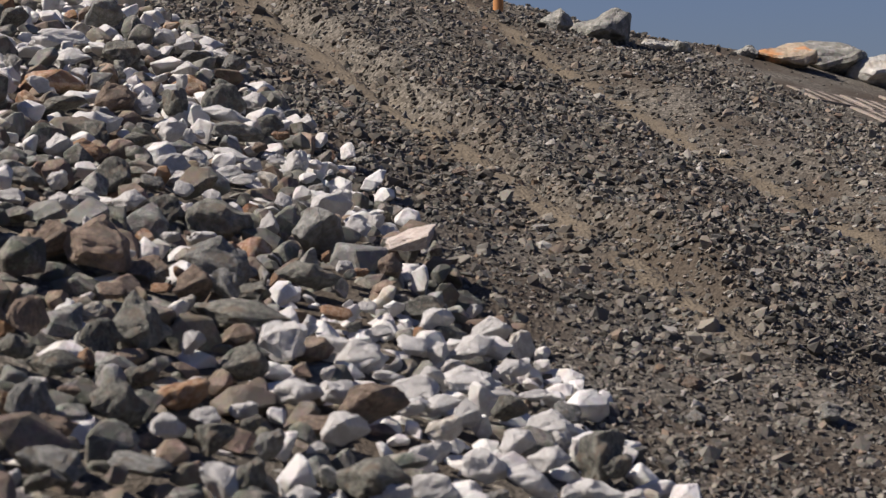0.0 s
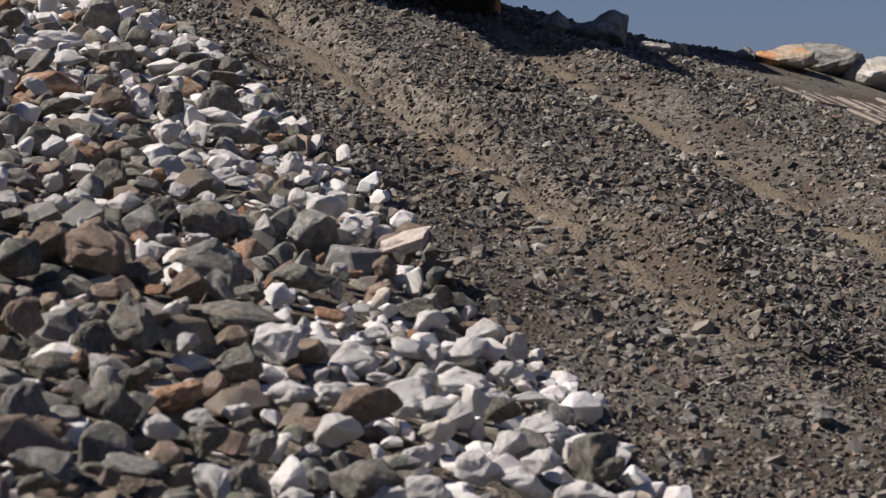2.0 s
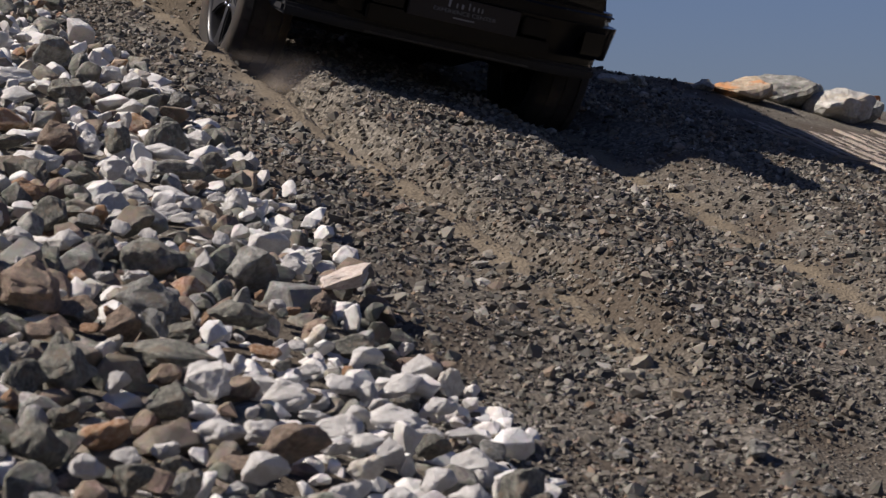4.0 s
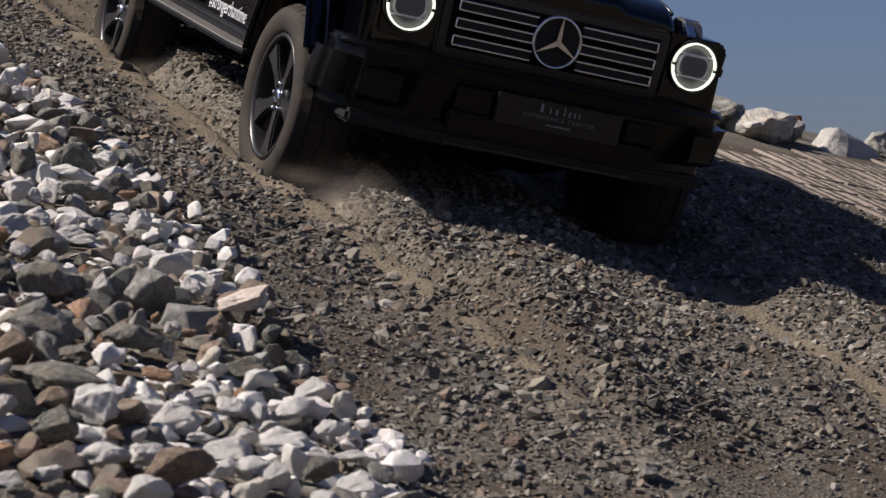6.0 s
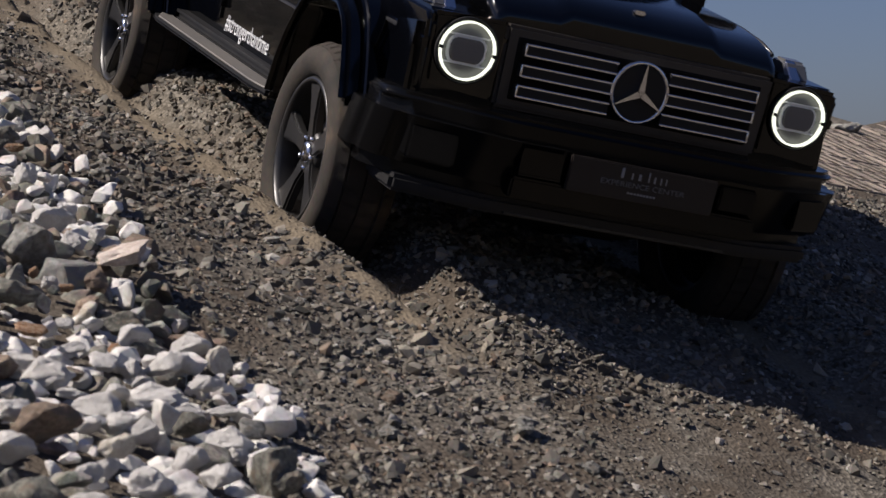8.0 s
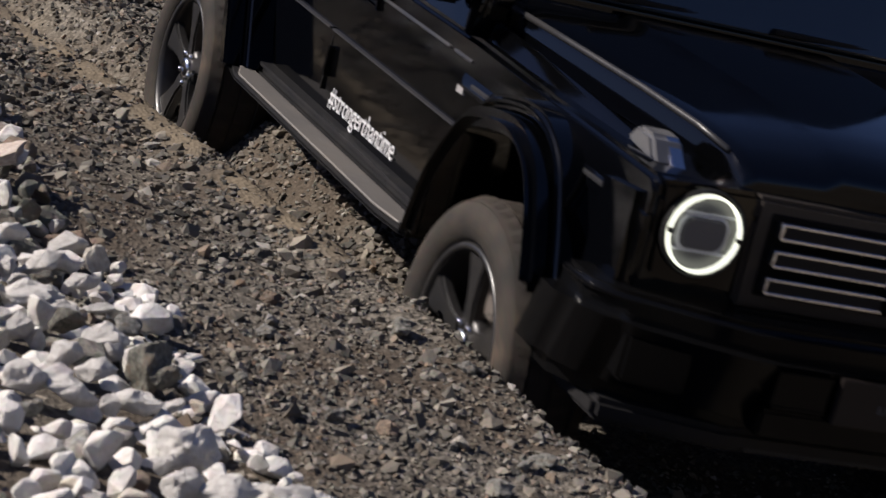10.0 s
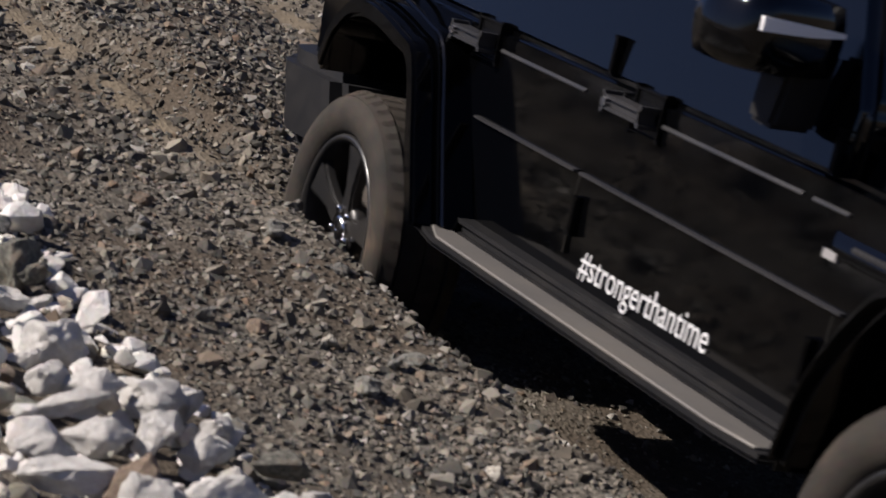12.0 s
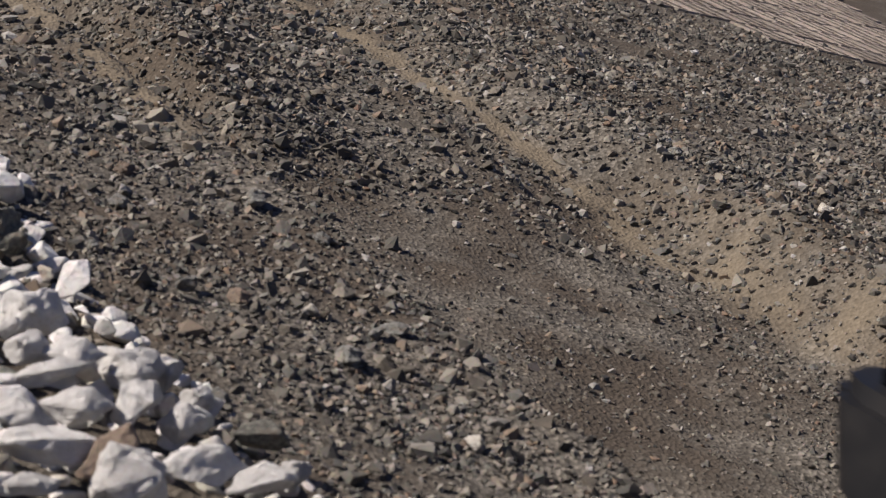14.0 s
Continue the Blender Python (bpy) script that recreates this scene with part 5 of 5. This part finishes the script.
for side in (-1, 1):
    pod = part("headlight", prism([(side * 0.5, 0.77), (side * 0.75, 0.79), (side * 0.775, 1.03), (side * 0.5, 1.04)], 0.5, 0.633, "x", 0.014, 2), PAINT, car, "round headlight with a lit white ring")
    f2 = Matrix.Translation((0.634, side * 0.635, 0.92)) @ Matrix.Rotation(radians(-90), 4, "Z")
    part("bowl", lathe([(0.0005, -0.01), (0.1, -0.01), (0.1, 0.004), (0.0005, 0.004)], 40), LENS_IN, pod, "", True, f2)
    part("light_ring", ring(0.099, 0.0062, 0.02, 64), GLOW, pod, "glowing white ring light", True, f2)
    part("chrome_rim", ring(0.112, 0.006, 0.015, 56), PLASTIC, pod, "", True, f2)
    for name, mat, k, x0, x1 in (("projector_frame", SILVER, 1.12, 0.635, 0.645), ("projector", LAMP_GLASS, 0.96, 0.637, 0.651)):
        part(name, prism([(u * k, v * k) for u, v in ((-0.052, -0.043), (0.046, -0.043), (0.062, -0.02), (0.062, 0.02), (0.046, 0.04), (-0.052, 0.04), (-0.066, 0.02), (-0.066, -0.02))], x0, x1, "x", 0.005, 2), mat, pod, "", False, pose(0, side * 0.635, 0.921))
    for z in (0.874, 0.968):
        part("lens_bar", box(0.636, 0.644, side * 0.635 - 0.074, side * 0.635 + 0.074, z - 0.003, z + 0.003, 0.001), SILVER, pod)
    for e in (-1, 1):
        part("ring_gap", box(0.646, 0.657, side * 0.635 + e * 0.0955 - 0.006, side * 0.635 + e * 0.0955 + 0.006, 0.913, 0.925, 0.001), PLASTIC, pod)

for side in (-1, 1):
    part("fender_side", prism([(0.38, 0.6), (0.36, 0.98), (0.58, 1.0), (0.6, 0.72)], side * 0.6, side * 0.8, "y", 0.02, 2), PAINT, car)
# front bumper
plan = [(0.36, -0.9), (0.55, -0.91), (0.7, -0.82), (0.79, -0.64), (0.85, -0.5), (0.85, 0.5), (0.79, 0.64), (0.7, 0.82), (0.55, 0.91), (0.36, 0.9)]
bm = prism(plan, 0.47, 0.735, "z", 0.05, 4)
for v in bm.verts:
    if v.co.z < 0.6:
        v.co.x -= 0.06
bumper = part("front_bumper", bm, SATIN, car, "satin black front bumper")
part("bumper_top", prism([(0.42, -0.87), (0.58, -0.87), (0.66, -0.8), (0.74, -0.62), (0.78, -0.5), (0.78, 0.5), (0.74, 0.62), (0.66, 0.8), (0.58, 0.87), (0.42, 0.87)], 0.71, 0.752, "z", 0.018, 3), SATIN, bumper)
part("lower_lip", prism([(0.4, -0.8), (0.66, -0.8), (0.76, -0.5), (0.76, 0.5), (0.66, 0.8), (0.4, 0.8)], 0.42, 0.478, "z", 0.015, 2), PLASTIC, bumper, "black plastic lower lip")
part("centre_intake", box(0.78, 0.853, -0.46, 0.46, 0.5, 0.57, 0.008), SATIN, bumper)
for side in (-1, 1):
    part("intake", prism([(0.785, side * 0.64), (0.712, side * 0.79), (0.6, side * 0.79), (0.6, side * 0.64)], 0.545, 0.665, "z", 0.01, 2), SATIN, bumper, "dark air intake")
    part("intake_bar", box(0.79, 0.856, side * 0.3, side * 0.44, 0.585, 0.665, 0.006), SATIN, bumper)
part("lip_trim", box(0.7, 0.762, -0.42, 0.42, 0.426, 0.434, 0.003), TRIM, bumper, "metal strip on the lip")
plate = part("number_plate", box(0.852, 0.87, -0.275, 0.275, 0.56, 0.68, 0.004), PLATE, car, "dark show plate with pale lettering")
front_text = Matrix.Translation((0.872, 0, 0.614)) @ Matrix.Rotation(radians(90), 4, "Z") @ Matrix.Rotation(radians(90), 4, "X")
text_part("plate_words", "EXPERIENCE CENTER", 0.026, FAINT, plate, front_text, "", 1.28)
for k, (a, b) in enumerate(((-0.088, -0.056), (-0.048, -0.03), (-0.022, 0.008), (0.014, 0.03), (0.036, 0.056), (0.06, 0.076), (0.08, 0.094))):
    part("plate_bar", box(0.869, 0.872, a, a + 0.34 * (b - a), 0.634, 0.668 if k in (0, 3) else 0.656, 0.001, 1), GREYLET, plate, "plain pale bar")
for k in range(9):
    part("plate_bar", box(0.869, 0.872, -0.05 + k * 0.012, -0.042 + k * 0.012, 0.584, 0.591, 0), GREYLET, plate)
text_part("slogan", "#strongerthantime", 0.098, LETTER, car, pose(-1.337, -0.7685, 0.6, 87, 0, 0), "white slogan lettering on the door", 0.855, 0.0)
text_part("slogan", "#strongerthantime", 0.115, LETTER, car, pose(-1.305, 0.7685, 0.61, 87, 0, 180), "white slogan lettering on the door", 0.78, 0.0)

# tail: bumper, lamps and spare wheel cover
bm = prism([(-3.24, -0.84), (-3.58, -0.87), (-3.7, -0.84), (-3.78, -0.74), (-3.82, -0.5), (-3.82, 0.5), (-3.78, 0.74), (-3.7, 0.84), (-3.58, 0.87), (-3.24, 0.84)], 0.47, 0.74, "z")
for v in bm.verts:
    if v.co.z < 0.58:
        v.co.x += 0.14
soften(bm, 0.04, 4)
part("rear_bumper", bm, PLASTIC, car, "black plastic rear bumper")
part("rear_door", box(-3.65, -3.58, -0.6, 0.6, 0.75, 1.8, 0.02), PAINT, car)
part("spare_cover", lathe([(0.0005, -0.02), (0.34, -0.02), (0.38, 0.02), (0.38, 0.2), (0.0005, 0.2)], 48), PAINT, car, "round black spare wheel cover", True, Matrix.Translation((-3.84, 0, 1.1)) @ Matrix.Rotation(radians(-90), 4, "Z"))
for side in (-1, 1):
    part("tail_lamp", box(-3.65, -3.57, side * 0.66 - 0.08, side * 0.66 + 0.08, 0.76, 0.86, 0.012), LENS_IN, car)


# ---- dust raised by the wheels ----
def dust_material():
    m, n, l, b = material("raised_dust", (0.68, 0.58, 0.47), 1.0, spec=0.0)
    tc = n.new("ShaderNodeTexCoord")
    fade = n.new("ShaderNodeTexGradient")
    fade.gradient_type = "QUADRATIC_SPHERE"
    l.new(tc.outputs["Object"], fade.inputs["Vector"])
    wisps = noise_node(n, l, 1.0, 2, 0.45)
    r = ramp(n, [(0.25, (0.04, 0.04, 0.04)), (0.75, (0.33, 0.33, 0.33))])
    l.new(wisps.outputs["Fac"], r.inputs["Fac"])
    k = n.new("ShaderNodeMath")
    k.operation = "MULTIPLY"
    l.new(fade.outputs["Fac"], k.inputs[0])
    l.new(r.outputs["Color"], k.inputs[1])
    l.new(k.outputs["Value"], b.inputs["Alpha"])
    return m


DUST = dust_material()


def dust_cloud(seed, wide, tall, label):
    """A few curved veils of thin dust that drift as one."""
    cloud = tagged(new("dust_cloud"), label, "dust", "dust round the wheels", "stuff")
    r = random.Random(seed)
    for k in range(4):
        bm = bmesh.new()
        bmesh.ops.create_grid(bm, x_segments=10, y_segments=10, size=1.0)
        for v in bm.verts:
            v.co.z = 0.25 * noise.noise(v.co * 1.3 + Vector((seed, k, 0)))
        ob = part("veil", bm, DUST, cloud, "", True, pose(r.uniform(-0.3, 0.3) * wide, r.uniform(-0.12, 0.12), r.uniform(-0.1, 0.2) * tall, 90 + r.uniform(-15, 15), r.uniform(-20, 20), r.uniform(-30, 30)) @ Matrix.Diagonal((wide * r.uniform(0.7, 1.1), tall * r.uniform(0.7, 1.1), 0.3, 1)))
        ob.visible_shadow = False
    return cloud


FRONT_DUST = dust_cloud(3, 0.46, 0.16, "thin tan dust puff rising beside the front wheel")
REAR_DUST = dust_cloud(8, 0.5, 0.17, "thin tan dust puff rising beside the rear wheel")

CAR_ROWS = [
    (0.00, pose(-1.308, 15.605, 1.541, -11.19, 14.96, -72.43)),
    (0.75, pose(-1.093, 14.974, 1.377, -11.06, 14.82, -72.37)),
    (1.50, pose(-0.879, 14.343, 1.212, -10.93, 14.67, -72.30)),
    (2.00, pose(-0.714, 13.923, 1.091, -11.06, 14.66, -72.30)),
    (2.50, pose(-0.595, 13.502, 0.992, -10.75, 14.48, -72.21)),
    (5.00, pose(0.263, 11.376, 0.426, -10.98, 13.01, -71.81)),
    (5.50, pose(0.408, 10.939, 0.310, -10.60, 13.10, -71.80)),
    (6.00, pose(0.605, 10.511, 0.160, -9.91, 13.27, -71.48)),
    (6.50, pose(0.772, 10.103, 0.032, -8.99, 12.63, -71.68)),
    (7.00, pose(0.921, 9.716, -0.049, -8.65, 12.69, -71.91)),
    (7.50, pose(1.025, 9.354, -0.140, -9.69, 12.63, -72.32)),
    (8.00, pose(1.151, 8.939, -0.291, -9.77, 13.46, -73.30)),
    (8.50, pose(1.291, 8.441, -0.448, -10.41, 13.44, -75.00)),
    (11.00, pose(2.289, 5.485, -1.387, -9.25, 17.28, -75.18)),
    (11.50, pose(2.482, 4.923, -1.479, -7.27, 13.76, -75.20)),
    (12.00, pose(2.676, 4.343, -1.571, -8.41, 10.88, -75.41)),
    (12.50, pose(2.860, 3.819, -1.618, -6.86, 8.45, -75.59)),
    (13.00, pose(3.083, 3.218, -1.772, -7.12, 8.10, -76.40)),
    (13.50, pose(3.325, 2.573, -1.991, -7.70, 8.53, -77.51)),
    (14.00, pose(3.625, 1.929, -2.358, -8.52, 10.66, -77.77)),
]


def motions():
    walk(car, CAR_ROWS)
    # the way rolled, from the rows of the car
    ts = [t for t, m in CAR_ROWS]
    ps = [m.translation for t, m in CAR_ROWS]
    run = [0.0]
    for a, b in zip(ps, ps[1:]):
        run.append(run[-1] + (b - a).length)
    for wheel, x, y in WHEELS:
        rows = []
        t = 0.0
        while t <= 14.01:
            turn = math.degrees(float(np.interp(t, ts, run)) / TYRE_R)
            sag = DROOP if x < -1 else float(np.interp(t, [8.5, 10.6, 11.0, 11.6, 12.2], [0, 0.045, 0.043, 0.01, 0])) if y < 0 else 0.0
            hub = pose(x, y, HUB_Z - sag, 0, turn % 360, 0)
            rows.append((t, hub if y < 0 else hub @ pose(0, 0, 0, 0, 0, 180)))
            t += 0.2
        walk(wheel, rows)
    # the dust goes with the wheels and settles into the ground behind them
    for cloud, x, y in ((FRONT_DUST, 0.66, -0.66), (REAR_DUST, -BASE + 0.72, -0.74)):
        rows = []
        for t, m in CAR_ROWS:
            if t <= 7.6:
                at = m @ Vector((x + 0.05 * math.sin(5 * t), y, 0.12))
                rows.append((t, pose(at.x, at.y, at.z, 0, 0, 18 * math.sin(3 * t))))
        last = rows[-1][1].translation
        rows += [(8.4, pose(last.x + 0.1, last.y - 0.3, last.z - 0.5)), (14.0, pose(last.x + 0.1, last.y - 0.3, last.z - 0.8))]
        walk(cloud, rows)


motions()
